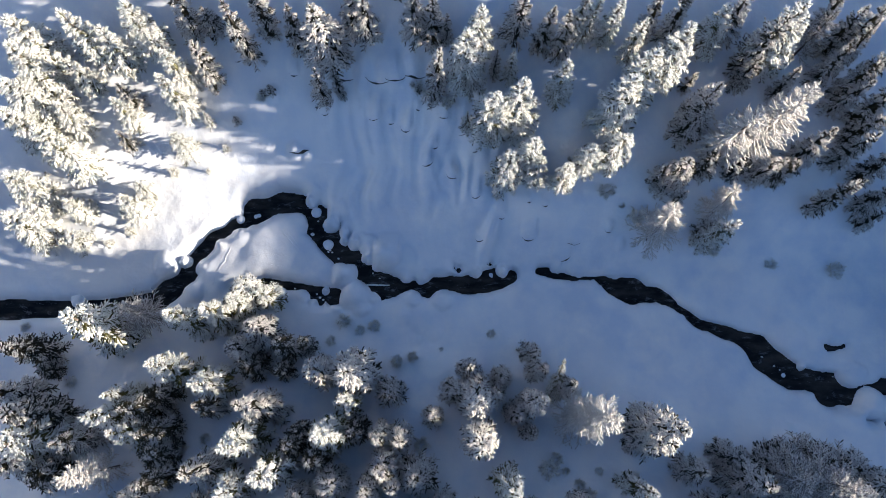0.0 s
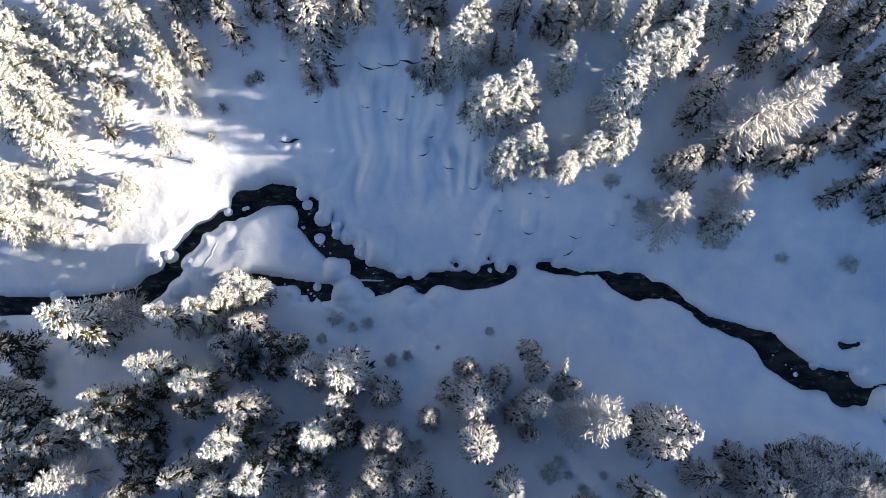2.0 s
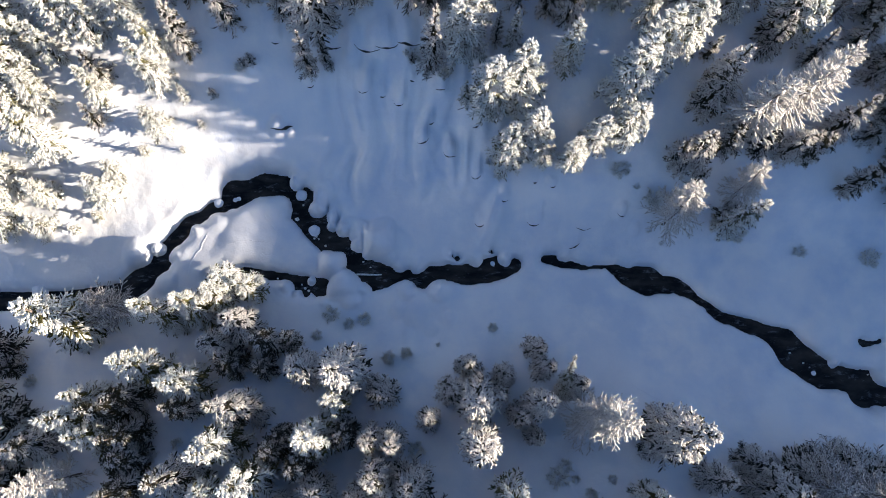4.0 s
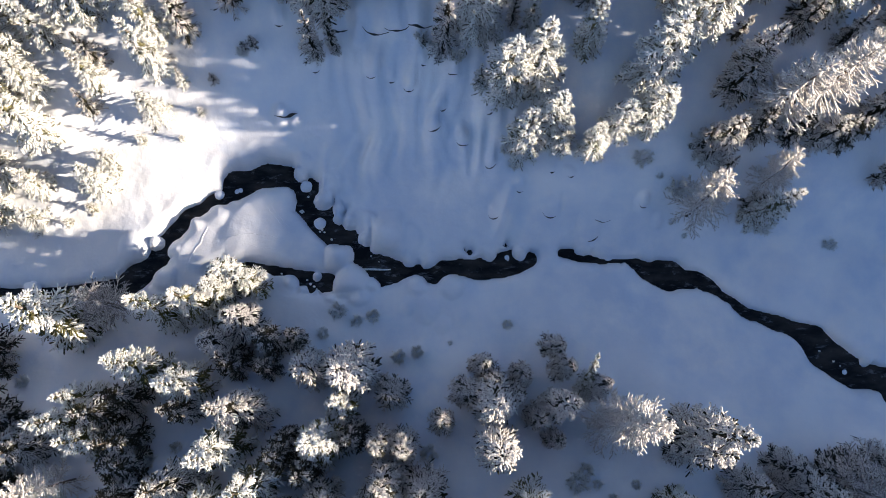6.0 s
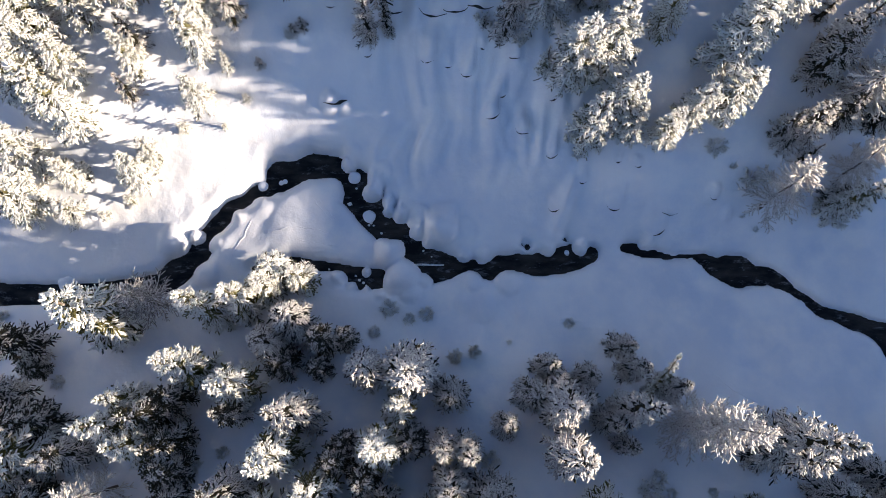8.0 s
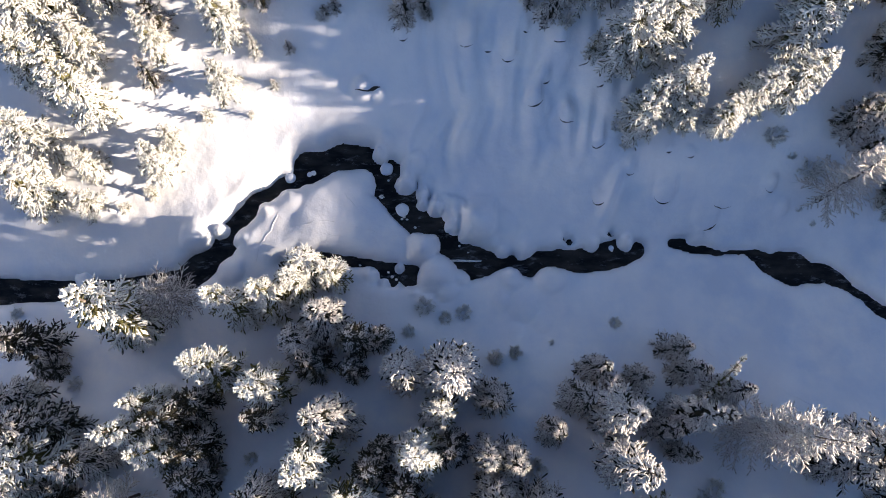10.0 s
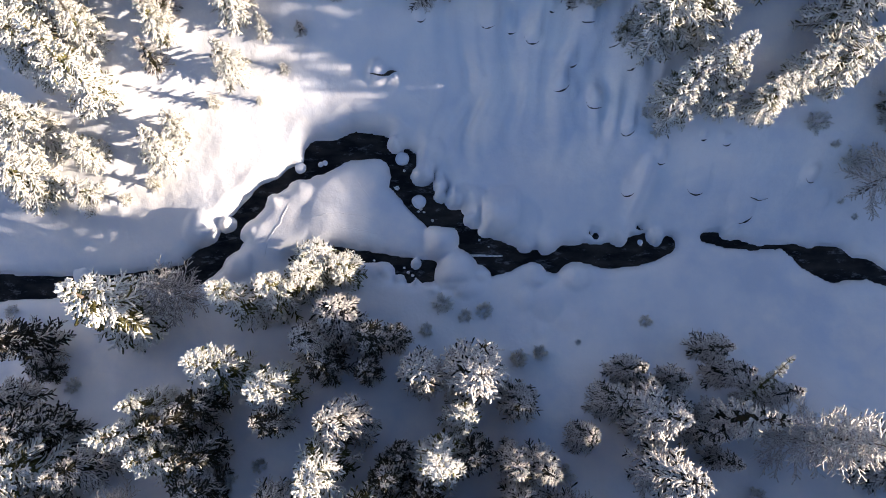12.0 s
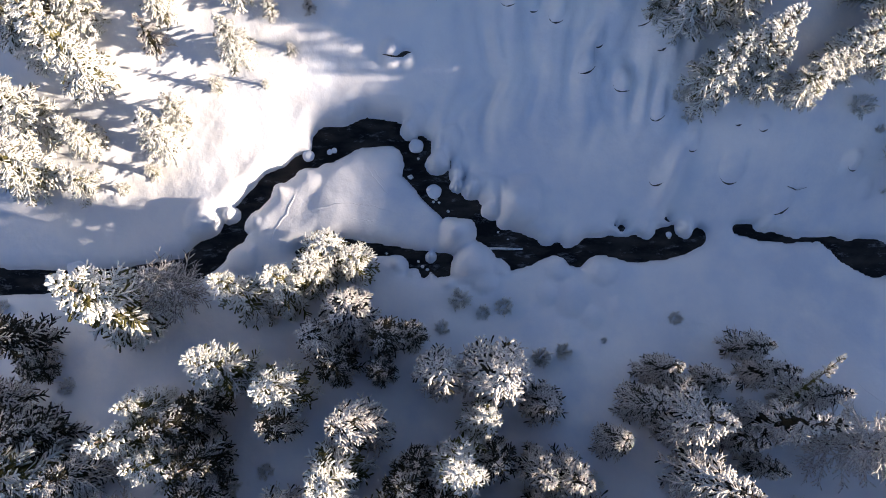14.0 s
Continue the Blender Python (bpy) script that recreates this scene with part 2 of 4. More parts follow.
BANK_PILLOWS = [
    (-11.5, 18.3, 0.6, 0.4), (-25, 12.2, 1.2, 0.5), (-23.3, 12.6, 0.6, 0.3), (-22.3, 9.6, 1.1, 0.4), (-1.9, 9, 0.8, 0.4), (0.9, 8.9, 1, 0.5),
    (6.4, 11.6, 0.6, 0.6), (-2.4, 11.1, 0.6, 0.3), (-0.9, 11, 0.6, 0.3), (3.9, 11.7, 0.7, 0.2), (33.1, 2.8, 0.4, 0.4), (38.9, -0.4, 1.4, 0.6),
    (37.3, 2.2, 1.2, 0.4),
]
SHORE_PILLOWS = [
    (32.1, 5.3, 1.4, 0.3), (11.6, 12, 0.7, 0.3), (-5.5, 8.9, 0.7, 0.2), (-11, 18.8, 0.7, 0.3), (-8.8, 8.1, 0.4, 0.4), (-9.9, 8.4, 0.3, 0.3),
    (-11.1, 8.6, 0.4, 0.3), (-6.5, 8.1, 0.8, 0.5), (-6.2, 12.9, 0.5, 0.4), (-5.2, 12.1, 0.5, 0.4), (-3.2, 11.6, 0.5, 0.4), (-8.8, 17.3, 0.9, 0.4),
    (-6.6, 14.5, 0.7, 0.4),
]
STONES = [
    (-33.2, 9, 0.7, 0.8), (-18.2, 16.6, 0.4, 0.5), (-11, 17.2, 0.5, 0.6), (-9.8, 14.1, 0.5, 0.6), (31.5, 2, 0.2, 0.2), (-16.8, 16.9, 0.2, 0.2),
    (-16.5, 17, 0.2, 0.2), (5.4, 11.2, 0.2, 0.3),
]
LEDGES = [
    (-1.55, 27.02, 0.9, 0.3), (-3.3, 27, 0.9, 0.2), (-4.9, 26.95, 1, 0.2), (-7.67, 27.36, 0.6, 0.3), (-12.17, 21.81, 0.9, 0.36), (-0.1, 24.9, 0.35, 0.2), (3.7, 21.1, 0.22, 0.16), (0.91, 23.86, 0.35, 0.12),
    (29.42, -3.26, 0.4, 0.1), (30.61, -2.89, 0.55, 0.1), (31.76, -3.17, 0.35, 0.1), (5.29, 12.03, 0.25, 0.15), (12.65, 13.54, 0.6, 0.07),
    (2.65, 22.54, 0.35, 0.1),
]
ICE = [
    (-9.67, 13.65, 0.1), (-9.45, 13.44, 0.08), (-9.83, 13.49, 0.08), (-8.85, 12.84, 0.1), (-10.52, 9.19, 0.1), (-10.2, 8.98, 0.1),
    (-10.79, 9.51, 0.08), (-9.98, 8.76, 0.08), (-12.88, 10.04, 0.08), (-5.59, 11.44, 0.08), (-4.95, 10.96, 0.06), (-11.37, 15.18, 0.16),
    (-10.87, 16.42, 0.08), (29.73, 3.64, 0.08), (30.78, 2.83, 0.08), (31.26, 2.48, 0.06), (35.9, 1.88, 0.06), (5.47, 11.06, 0.1),
]
# lobes of snow that have slid a little downhill: the lower end, half width, length, height
TONGUES = [
    (-5.2, 24.3, 0.65, 2.2, 0.5), (-3.75, 24.05, 0.35, 1.6, 0.35), (-2.35, 23.25, 0.5, 1.8, 0.4), (-0.6, 20.4, 0.6, 2.4, 0.45),
    (1.8, 19.3, 0.55, 1.5, 0.5), (0.1, 21.8, 0.35, 1.2, 0.25), (3.85, 17.6, 0.4, 2.0, 0.45), (6.2, 15.9, 0.4, 1.2, 0.25),
    (8.7, 14.05, 0.7, 1.4, 0.35), (11.7, 12.3, 0.9, 1.3, 0.35), (8.5, 17, 0.2, 0.5, 0.2), (9.9, 16.6, 0.25, 0.5, 0.25),
    (4.3, 14.1, 0.4, 1, 0.25), (15.6, 14.5, 0.4, 0.8, 0.3), (-9.7, 24.9, 0.4, 1.2, 0.35), (-12.2, 27.8, 0.5, 1.2, 0.35),
    (-1.3, 24.8, 0.25, 0.8, 0.25), (-17.2, 29, 0.5, 0.9, 0.3),
]
HANGING_LOBES = [(-4.25, 11.6, 1.28, 2.4, 0.95), (-5.95, 12.2, 0.38, 2.2, 0.6), (-7.3, 13.6, 0.42, 2.0, 0.5), (-9.4, 15.35, 0.62, 1.8, 0.5), (-8.3, 14.2, 0.4, 1.6, 0.45)]
MOUNDS = [
    (-3.9, 30.7, 0.5, 0.3), (-3.7, 28, 1.3, 0.4), (-6.2, 28.2, 1, 0.4), (-1.8, 28.1, 1.1, 0.4), (-6.3, 27.1, 0.7, 0.3), (-14.1, 26.4, 0.7, 0.4),
    (-0.3, 20.5, 1.1, 0.3), (1.7, 19.5, 1, 0.3), (-5, 13.3, 0.9, 0.3), (30.2, -3.3, 1.3, 0.4), (9.6, 17.1, 0.3, 0.2), (15.4, 14.9, 0.6, 0.3),
    (16.9, 13.6, 0.5, 0.3), (-12.6, 22.1, 0.8, 0.5), (-11.6, 21.8, 0.5, 0.4), (-1.1, 7, 1.1, 0.26), (0.2, 5.8, 0.7, 0.16), (-2.6, 7.3, 0.7, 0.18),
    (1.8, 6.5, 0.6, 0.12), (-1.6, 5.2, 0.6, 0.12),
]
CREASES = [
    [(-14.2, 15.5), (-13.4, 14.5), (-12.6, 13.6)],
    [(-13.9, 15.6), (-13.0, 14.5), (-12.3, 13.7)],
    [(-18.9, 13.8), (-19.4, 12.5), (-20.1, 11.5), (-20.5, 9.9)],
    [(-17.7, 12.7), (-15.6, 13.2), (-13.7, 13.0), (-11.6, 12.3)],
    [(-15.5, 12.2), (-13.9, 12.0), (-11.8, 11.6)],
    [(15.4, 2.0), (16.5, 0.8), (18.3, -0.2), (19.6, -0.5)],
    [(6.3, 5.4), (8.2, 5.4), (9.7, 5.0), (11.0, 4.2), (12.0, 3.2)],
]
DRIFT = (5.7, 16.6), (4.4, 12.7)


def land(x, y):
    """Height of the snow."""
    x, y = np.asarray(x, float), np.asarray(y, float)
    z = shade_ridge(x, y, valley(x, y))
    near = np.exp(-((np.maximum(np.abs(x) - 50, 0) / 20) ** 2)) * np.exp(-((np.maximum(np.abs(y - 8) - 30, 0) / 20) ** 2))
    flat = np.exp(-((z - fall(x, y) - 0.6) / 1.2) ** 2)
    z = z + near * (1 - 0.15 * flat) * (0.34 * lattice(x / 6, y / 6, 1) + 0.15 * lattice(x / 2.3, y / 2.6, 2) + 0.03 * lattice(x / 0.9, y / 1.1, 3))
    # runnels down the open bank
    fluted = step(15.5, 18, y) * step(31, 26, y) * step(-12, -6, x) * step(10, 4, x)
    z = z + fluted * (0.5 * lattice(x / 1.7 + 0.6 * lattice(x / 5, y / 4, 5), y / 6 + 0.3 * lattice(x / 3, y / 6, 9), 4) + 0.34 * lattice(x / 0.7 + lattice(x / 4, y / 3, 10), y / 3.2, 6))
    # a drift that runs down to the water
    (ax, ay), (bx, by) = DRIFT
    t = np.clip(((x - ax) * (bx - ax) + (y - ay) * (by - ay)) / ((bx - ax) ** 2 + (by - ay) ** 2), 0, 1)
    z = z + 0.75 * np.sin(np.pi * (0.1 + 0.8 * t)) * np.exp(-((x - ax - t * (bx - ax)) ** 2 + (y - ay - t * (by - ay)) ** 2) / 0.22)
    for tx, ty, tw, tl, th in TONGUES + HANGING_LOBES:
        up = y - ty - tw
        round_end = np.maximum(1 - ((x - tx) ** 2 + np.minimum(up, 0) ** 2) / tw ** 2, 0)
        z = z + th * np.sqrt(round_end) * (1 - step(0, tl, up))
    for mx, my, mr, mh in MOUNDS:
        d2 = ((x - mx) / mr) ** 2 + ((y - my) / (mr * 1.15)) ** 2
        z = z + 1.1 * mh * np.maximum(1 - d2, 0) ** (0.75 + 0.55 * step(-0.6, 0.8, (y - my) / mr))
    water = np.minimum.reduce([reach_distance(x, y, r) for r in (UPPER_REACH, MIDDLE_REACH, SIDE_CHANNEL, LOWER_REACH)])
    water = np.minimum(water, np.minimum.reduce([np.hypot(x - px, y - py) - pr for px, py, pr in POOLS]))
    water = water + 0.07 * lattice(x / 1.15, y / 1.15, 7) + 0.06 * lattice(x / 0.5, y / 0.5, 8)
    dome = np.zeros(np.shape(x))
    for px, py, pr, ph in ISLAND_PILLOWS + BANK_PILLOWS + SHORE_PILLOWS:
        d = np.hypot(x - px, y - py) * (1 + 0.16 * lattice(x / (0.3 + 0.6 * pr), y / (0.3 + 0.6 * pr), 15))
        water = np.maximum(water, pr - d)
        dome = np.maximum(dome, ph * np.maximum(1 - (d / pr) ** 2, 0) ** (0.55 if ph > 0.25 else 1.3))
    for tx, ty, tw, tl, _ in HANGING_LOBES:
        up = y - ty - tw
        water = np.maximum(water, tw - np.hypot(x - tx, np.minimum(up, 0) + np.maximum(up - tl, 0)))
    edge = np.clip((water + 0.04) / 1.1, 0, 1)
    bank = np.sqrt(np.maximum(1 - (1 - edge) ** 2, 0))
    low = fall(x, y) - 0.2
    return np.where(water < 0, low + np.maximum(-0.7, 2.5 * water), low + (z - low) * bank + 0.8 * dome * bank)


def mesh_object(name, verts, faces, mat, parent=None, smooth=True):
    me = bpy.data.meshes.new(name)
    me.from_pydata(verts, [], faces)
    me.materials.append(mat)
    if smooth:
        me.polygons.foreach_set("use_smooth", [True] * len(me.polygons))
    me.update()
    ob = new(name, me)
    ob.parent = parent
    return ob


def spaced(low, high, fine, far):
    """Even steps from low to high, then ever longer ones out to far on both sides."""
    inner = list(np.arange(low, high + fine, fine))
    out, d = [], fine
    while sum(out) < far:
        d *= 1.16
        out.append(d)
    tail = np.cumsum(out)
    return np.array([low - v for v in tail[::-1]] + inner + [inner[-1] + v for v in tail])


def build_ground():
    xs = spaced(-46, 48, 0.165, 2500)
    ys = np.concatenate([spaced(-11, -6, 0.35, 2500)[:-45], np.arange(-6, 21, 0.17), spaced(21, 30, 0.2, 2500)])
    ys = np.unique(np.round(ys, 3))
    keep = [ys[0]]
    for v in ys[1:]:
        if v - keep[-1] > 0.12:
            keep.append(v)
    ys = np.array(keep)
    gx, gy = np.meshgrid(xs, ys)
    gz = land(gx, gy)
    nx, ny = len(xs), len(ys)
    me = bpy.data.meshes.new("ground")
    me.vertices.add(nx * ny)
    me.vertices.foreach_set("co", np.stack([gx, gy, gz], -1).ravel())
    i, j = np.meshgrid(np.arange(nx - 1), np.arange(ny - 1))
    a = (j * nx + i).ravel()
    quads = np.stack([a, a + 1, a + 1 + nx, a + nx], -1).ravel()
    count = len(a)
    me.loops.add(4 * count)
    me.loops.foreach_set("vertex_index", quads)
    me.polygons.add(count)
    me.polygons.foreach_set("loop_start", np.arange(0, 4 * count, 4))
    me.polygons.foreach_set("use_smooth", np.ones(count, bool))
    me.update(calc_edges=True)
    me.materials.append(SNOW)
    tagged(new("ground", me), "deep untouched snow over a valley floor and its slopes", "snow", kind="structure")


def build_water():
    xs, ys = np.linspace(-60, 66, 64), np.linspace(-9, 22, 17)
    verts = [(x, y, float(fall(x, y)) - 0.18) for y in ys for x in xs]
    n = len(xs)
    faces = [(r * n + c, r * n + c + 1, r * n + n + c + 1, r * n + n + c) for r in range(len(ys) - 1) for c in range(n - 1)]
    tagged(mesh_object("water", verts, faces, WATER), "dark narrow stream running between snow banks", "water", kind="structure")


build_ground()
build_water()


# ---- trees ----
NORTH_WEST = [
    (-28.2, 28.7, 10.5, 1.84, 0), (-26.3, 28.4, 8.6, 1.72, 0), (-32.7, 29.1, 9.4, 2.33, 0), (-29.8, 26.9, 7.1, 1.34, 0), (-33.5, 26.8, 9.1, 2.33, 0),
    (-34.1, 24.7, 9, 2.57, 0), (-34.6, 22.4, 9.3, 2.21, 0), (-23.8, 29.7, 8.6, 2.08, 0), (-21.4, 27.2, 7.8, 1.46, 0), (-19.3, 27.2, 7.7, 1.46, 1),
    (-21.6, 25.2, 8.6, 1.6, 0), (-19.9, 24.1, 3.3, 0.73, 0), (-26.6, 24.2, 6.2, 1.34, 0), (-31.3, 23.7, 6.7, 1.72, 0), (-31.2, 20.4, 11.9, 2.08, 0),
    (-36, 18.1, 8.5, 2.33, 0), (-35.6, 14.9, 9.4, 2.21, 0), (-32, 16.9, 5.9, 1.46, 0),
]
NORTH_WEST_EDGE = [
    (-27, 16.7, 6.8, 1.6, 0), (-26.1, 18.5, 5, 1.22, 0), (-32.3, 14.2, 5.1, 1.46, 0), (-27.3, 22.3, 4.6, 1.1, 1), (-22, 21.9, 6, 1.46, 0),
    (-26.3, 25.4, 5.7, 1.22, 1), (-18.6, 31, 5.5, 1.22, 1), (-15.7, 29.1, 10.9, 1.34, 1), (-8.7, 29, 9.6, 2.3, 4), (-11.4, 29.5, 7.9, 1.22, 1),
    (-6.6, 30.8, 7.7, 1.46, 1), (-5.4, 30.2, 7.7, 1.46, 1), (-1.4, 29.8, 7.7, 1.46, 1), (-0.1, 29.3, 7.7, 1.34, 1), (-20.3, 30.8, 7.7, 1.46, 1),
    (-13.9, 30.6, 8.8, 1.34, 1),
]
NORTH = [
    (3.7, 28.4, 8.6, 1.6, 0), (2.4, 26.4, 9.5, 2.21, 0), (1, 29.2, 5.5, 0.73, 1), (0.2, 25.5, 10.2, 1.22, 1), (5.1, 26.6, 5.5, 0.61, 1),
    (6.4, 26.3, 6.6, 0.85, 0), (4.7, 22.8, 8.8, 2.2, 0), (6.8, 22.9, 9.7, 2.1, 0), (2.9, 22.8, 4.3, 0.85, 0), (6.7, 29.5, 7.7, 1.46, 1),
    (8.7, 28.4, 7.7, 1.1, 1), (10.4, 27.7, 7.7, 1.1, 1), (11.2, 29, 7.7, 0.98, 0), (12.2, 28.8, 7.2, 0.98, 0), (13.8, 28.6, 7.7, 1.22, 0),
    (15.7, 27.2, 7.2, 1.1, 0), (10.1, 24.6, 8.4, 1.46, 0), (6.3, 18.6, 7.8, 1.84, 0), (7.6, 19.3, 8.9, 1.84, 0), (8.7, 18.5, 6.1, 1.22, 0),
]
NORTH_BANK = [
    (-14.2, 26.4, 1.8, 0.61, 1), (-7.9, 26.1, 1.8, 0.51, 1), (-1.3, 26, 1.7, 0.41, 1), (-17.5, 24.3, 1.8, 0.51, 1), (-0.2, 25.2, 1.7, 0.41, 1),
    (-9.5, 25.6, 7.2, 1.02, 1), (-8.2, 26.3, 5.5, 0.61, 1), (-15, 26.4, 1.3, 0.41, 1),
]
NORTH_EAST = [
    (18.4, 25.5, 10.3, 1.96, 0), (16.2, 24.1, 10, 2.08, 0), (14.7, 22.3, 10.1, 2.33, 0), (14.6, 19.6, 7.7, 1.84, 0), (12.6, 19.1, 6.6, 1.6, 0),
    (11, 18, 6.6, 1.34, 0), (21.8, 28.1, 7.4, 1.72, 0), (26.6, 26.6, 10.3, 2.33, 0), (25.3, 26.6, 9.3, 1.72, 1), (29.3, 27.3, 7.4, 1.15, 5),
    (20.6, 25, 3.9, 0.73, 1), (21.2, 22.6, 7.6, 1.84, 4), (20.7, 21.4, 7.7, 1.72, 1), (26.8, 21, 11.2, 1.93, 2), (25.3, 20.5, 10.2, 2.21, 2),
    (23.2, 20, 9.3, 2.21, 2), (23.7, 20.5, 8.8, 1.84, 4), (26.8, 18.2, 6.5, 1.3, 1), (25, 18.7, 5, 1.3, 6), (28.6, 18.1, 5.5, 1.3, 6), (22.3, 18.7, 5.6, 1.2, 6), (20.3, 18.3, 6.3, 1.5, 1), (19.4, 17.4, 4, 1.2, 1), (31.6, 27.7, 7.7, 1.23, 1),
]
EAST = [
    (18.9, 18.2, 4.8, 1.2, 1), (20.7, 16.5, 4.2, 0.9, 1), (19.1, 14, 9, 1.9, 2), (24, 15.6, 7, 1.5, 2), (23.6, 13.7, 9.6, 1.5, 0),
    (23.6, 14.4, 3.9, 1.22, 1), (32.6, 26.4, 7.7, 1.23, 1), (33.1, 24.4, 7.7, 1.23, 1), (33, 23.5, 6.6, 1.14, 1), (30.2, 19.6, 8, 1.4, 1),
    (33.5, 19.5, 7.8, 1.23, 1), (32.5, 15.9, 9.7, 1.23, 1), (37.4, 15, 4.6, 1.05, 1), (18.7, 28.6, 7.7, 1.1, 1), (23.3, 28.9, 7.7, 1.22, 1),
    (16.9, 28.7, 7.7, 1.1, 1), (30.5, 28.8, 7.7, 1.05, 1), (34.2, 21.1, 8.8, 1.23, 1),
]
# From (33.8, 25) on: trees past the eastern edge, added to dim the slope.
FAR_EAST = [
    (31.3, 25.4, 7.7, 1.14, 1), (28.1, 24.6, 5.5, 0.95, 1), (24.9, 25.3, 5.5, 1.1, 1), (33.8, 25, 9.9, 1.23, 1), (34.7, 22.5, 9.9, 1.33, 1),
    (35.9, 18.3, 9.9, 1.33, 1), (36.7, 16.2, 8.8, 1.33, 1), (32.6, 27.4, 9.9, 1.23, 1),
]
SOUTH_WEST = [
    (-27.8, 5.7, 13.5, 2.82, 3), (-25.2, 7.2, 8.6, 2.15, 5), (-20.7, 6.7, 11.6, 1.75, 3), (-18.5, 7.2, 10.2, 1.75, 3), (-17, 7.9, 8.1, 1.61, 3), (-16.3, 9.4, 7.4, 1.88, 3),
    (-14.7, 8.8, 6.4, 1.47, 3), (-14.7, 5.6, 8.7, 2.15, 1), (-16.4, 4.4, 8.5, 1.75, 1), (-15.4, 2.6, 4.7, 1.61, 6), (-21.1, 2.2, 11.4, 1.88, 3),
    (-18.5, 1.1, 10.3, 2.01, 3), (-34.2, 4, 9.8, 2.01, 6), (-33.5, 2.4, 3.9, 1.08, 6), (-25.8, -1.2, 10.6, 1.75, 3), (-23.6, -0.9, 9.4, 1.75, 6), (-25.6, 0.2, 8.9, 1.47, 3), (-22.8, 0.3, 8.2, 1.61, 6),
    (-32.9, -1.3, 9.1, 2.28, 6), (-32, -1.5, 7, 2.01, 6), (-31.7, -3.2, 9.9, 2.68, 3),
]
SOUTH = [
    (-28.7, -3, 8.4, 1.75, 1), (-24.1, -2.7, 9.5, 1.61, 3), (-22, -2.6, 8.4, 1.61, 6), (-18.4, -0.8, 9.4, 1.34, 6), (-26.2, -5.6, 10.9, 1.45, 2), (-30.7, -6, 6.6, 1.75, 6),
    (-22.4, -4.7, 5.5, 1.88, 6), (-21.6, -6.3, 7.7, 1.47, 6), (-17.6, -5.5, 10.4, 1.88, 1), (-15.4, -6.8, 9.7, 1.88, 3), (-13.8, -0.8, 11.6, 1.88, 1),
    (-15, -2.9, 12, 2.01, 3), (-12.5, -5.4, 11.9, 1.88, 3), (-11.2, -3.8, 7.2, 1.47, 6), (-9.4, -4.4, 7.7, 1.47, 6), (-10.6, -2.5, 6.9, 1.08, 6),
    (-8.4, -2.9, 9.8, 2.01, 3), (-6.3, -2.4, 6.1, 1.47, 6), (-12.7, 4.1, 8.8, 1.47, 6), (-11.1, 4.7, 5.5, 1.21, 6), (-12.8, 2.2, 6.1, 1.08, 6),
]
SOUTH_MIDDLE = [
    (-9.4, 2.4, 10.5, 1.75, 4), (-6.15, 2.25, 14.1, 2.28, 4), (-7.1, -0.2, 8.8, 1.47, 3), (-3.4, 0.6, 5.5, 1.61, 1), (-4, -2.6, 9.4, 1.34, 1),
    (-2.7, -3.1, 8.8, 1.34, 1), (-3.8, -4.9, 9.9, 1.61, 1), (-1.1, -6.2, 6.6, 2.01, 1), (-7.9, -6.5, 7.7, 1.75, 1), (-4.6, -6.7, 8.8, 1.34, 1),
    (-3.2, -6.4, 8.2, 1.34, 1), (0.2, -1.6, 6.6, 1.21, 1), (3.1, 2.5, 7.2, 1.21, 1), (1.9, 0.6, 7.7, 1.47, 1), (3.8, 1.3, 6.6, 1.08, 1),
    (5.1, 0.6, 7.2, 1.21, 1), (5.9, 1.9, 6.1, 1.21, 1),
]
SOUTH_EAST = [
    (3.6, -0.1, 11.7, 2.01, 4), (4.1, -3, 12.9, 1.88, 4), (8.5, 3.8, 6.6, 1.21, 1), (9.1, 2.4, 7.7, 1.21, 1), (11.1, 1.1, 7.7, 1.34, 1),
    (6.8, -1, 6.6, 1.21, 1), (8, -0.3, 12.8, 1.47, 4), (7.9, -2.7, 5.5, 0.94, 1), (12.4, -1.1, 15.4, 2, 2), (11.8, -1.6, 11, 1.86, 2),
    (17.3, -2.2, 14.7, 2.15, 4), (16.8, -3.1, 11, 2.15, 1), (20.6, -5.7, 7.4, 1.47, 1), (23.9, -4.4, 6.4, 1.61, 1), (6, -6.5, 9.7, 1.61, 3),
    (15.5, -6.6, 9.1, 1.21, 3), (27.8, -5.9, 7.7, 2.57, 5), (29.6, -6.4, 8.7, 2.57, 5),
]
SOUTH_EAST_EDGE = [
    (24.8, -6.4, 8.8, 2.01, 1), (28.4, -4.7, 5.5, 2.01, 1), (31.1, -4.7, 5.5, 2.01, 1), (30.4, -6.7, 9.9, 2.43, 5), (33, -5.6, 6.6, 2.01, 1),
    (33.8, -6.2, 8.8, 2.28, 1), (26.6, -4.9, 5, 1.61, 1),
]
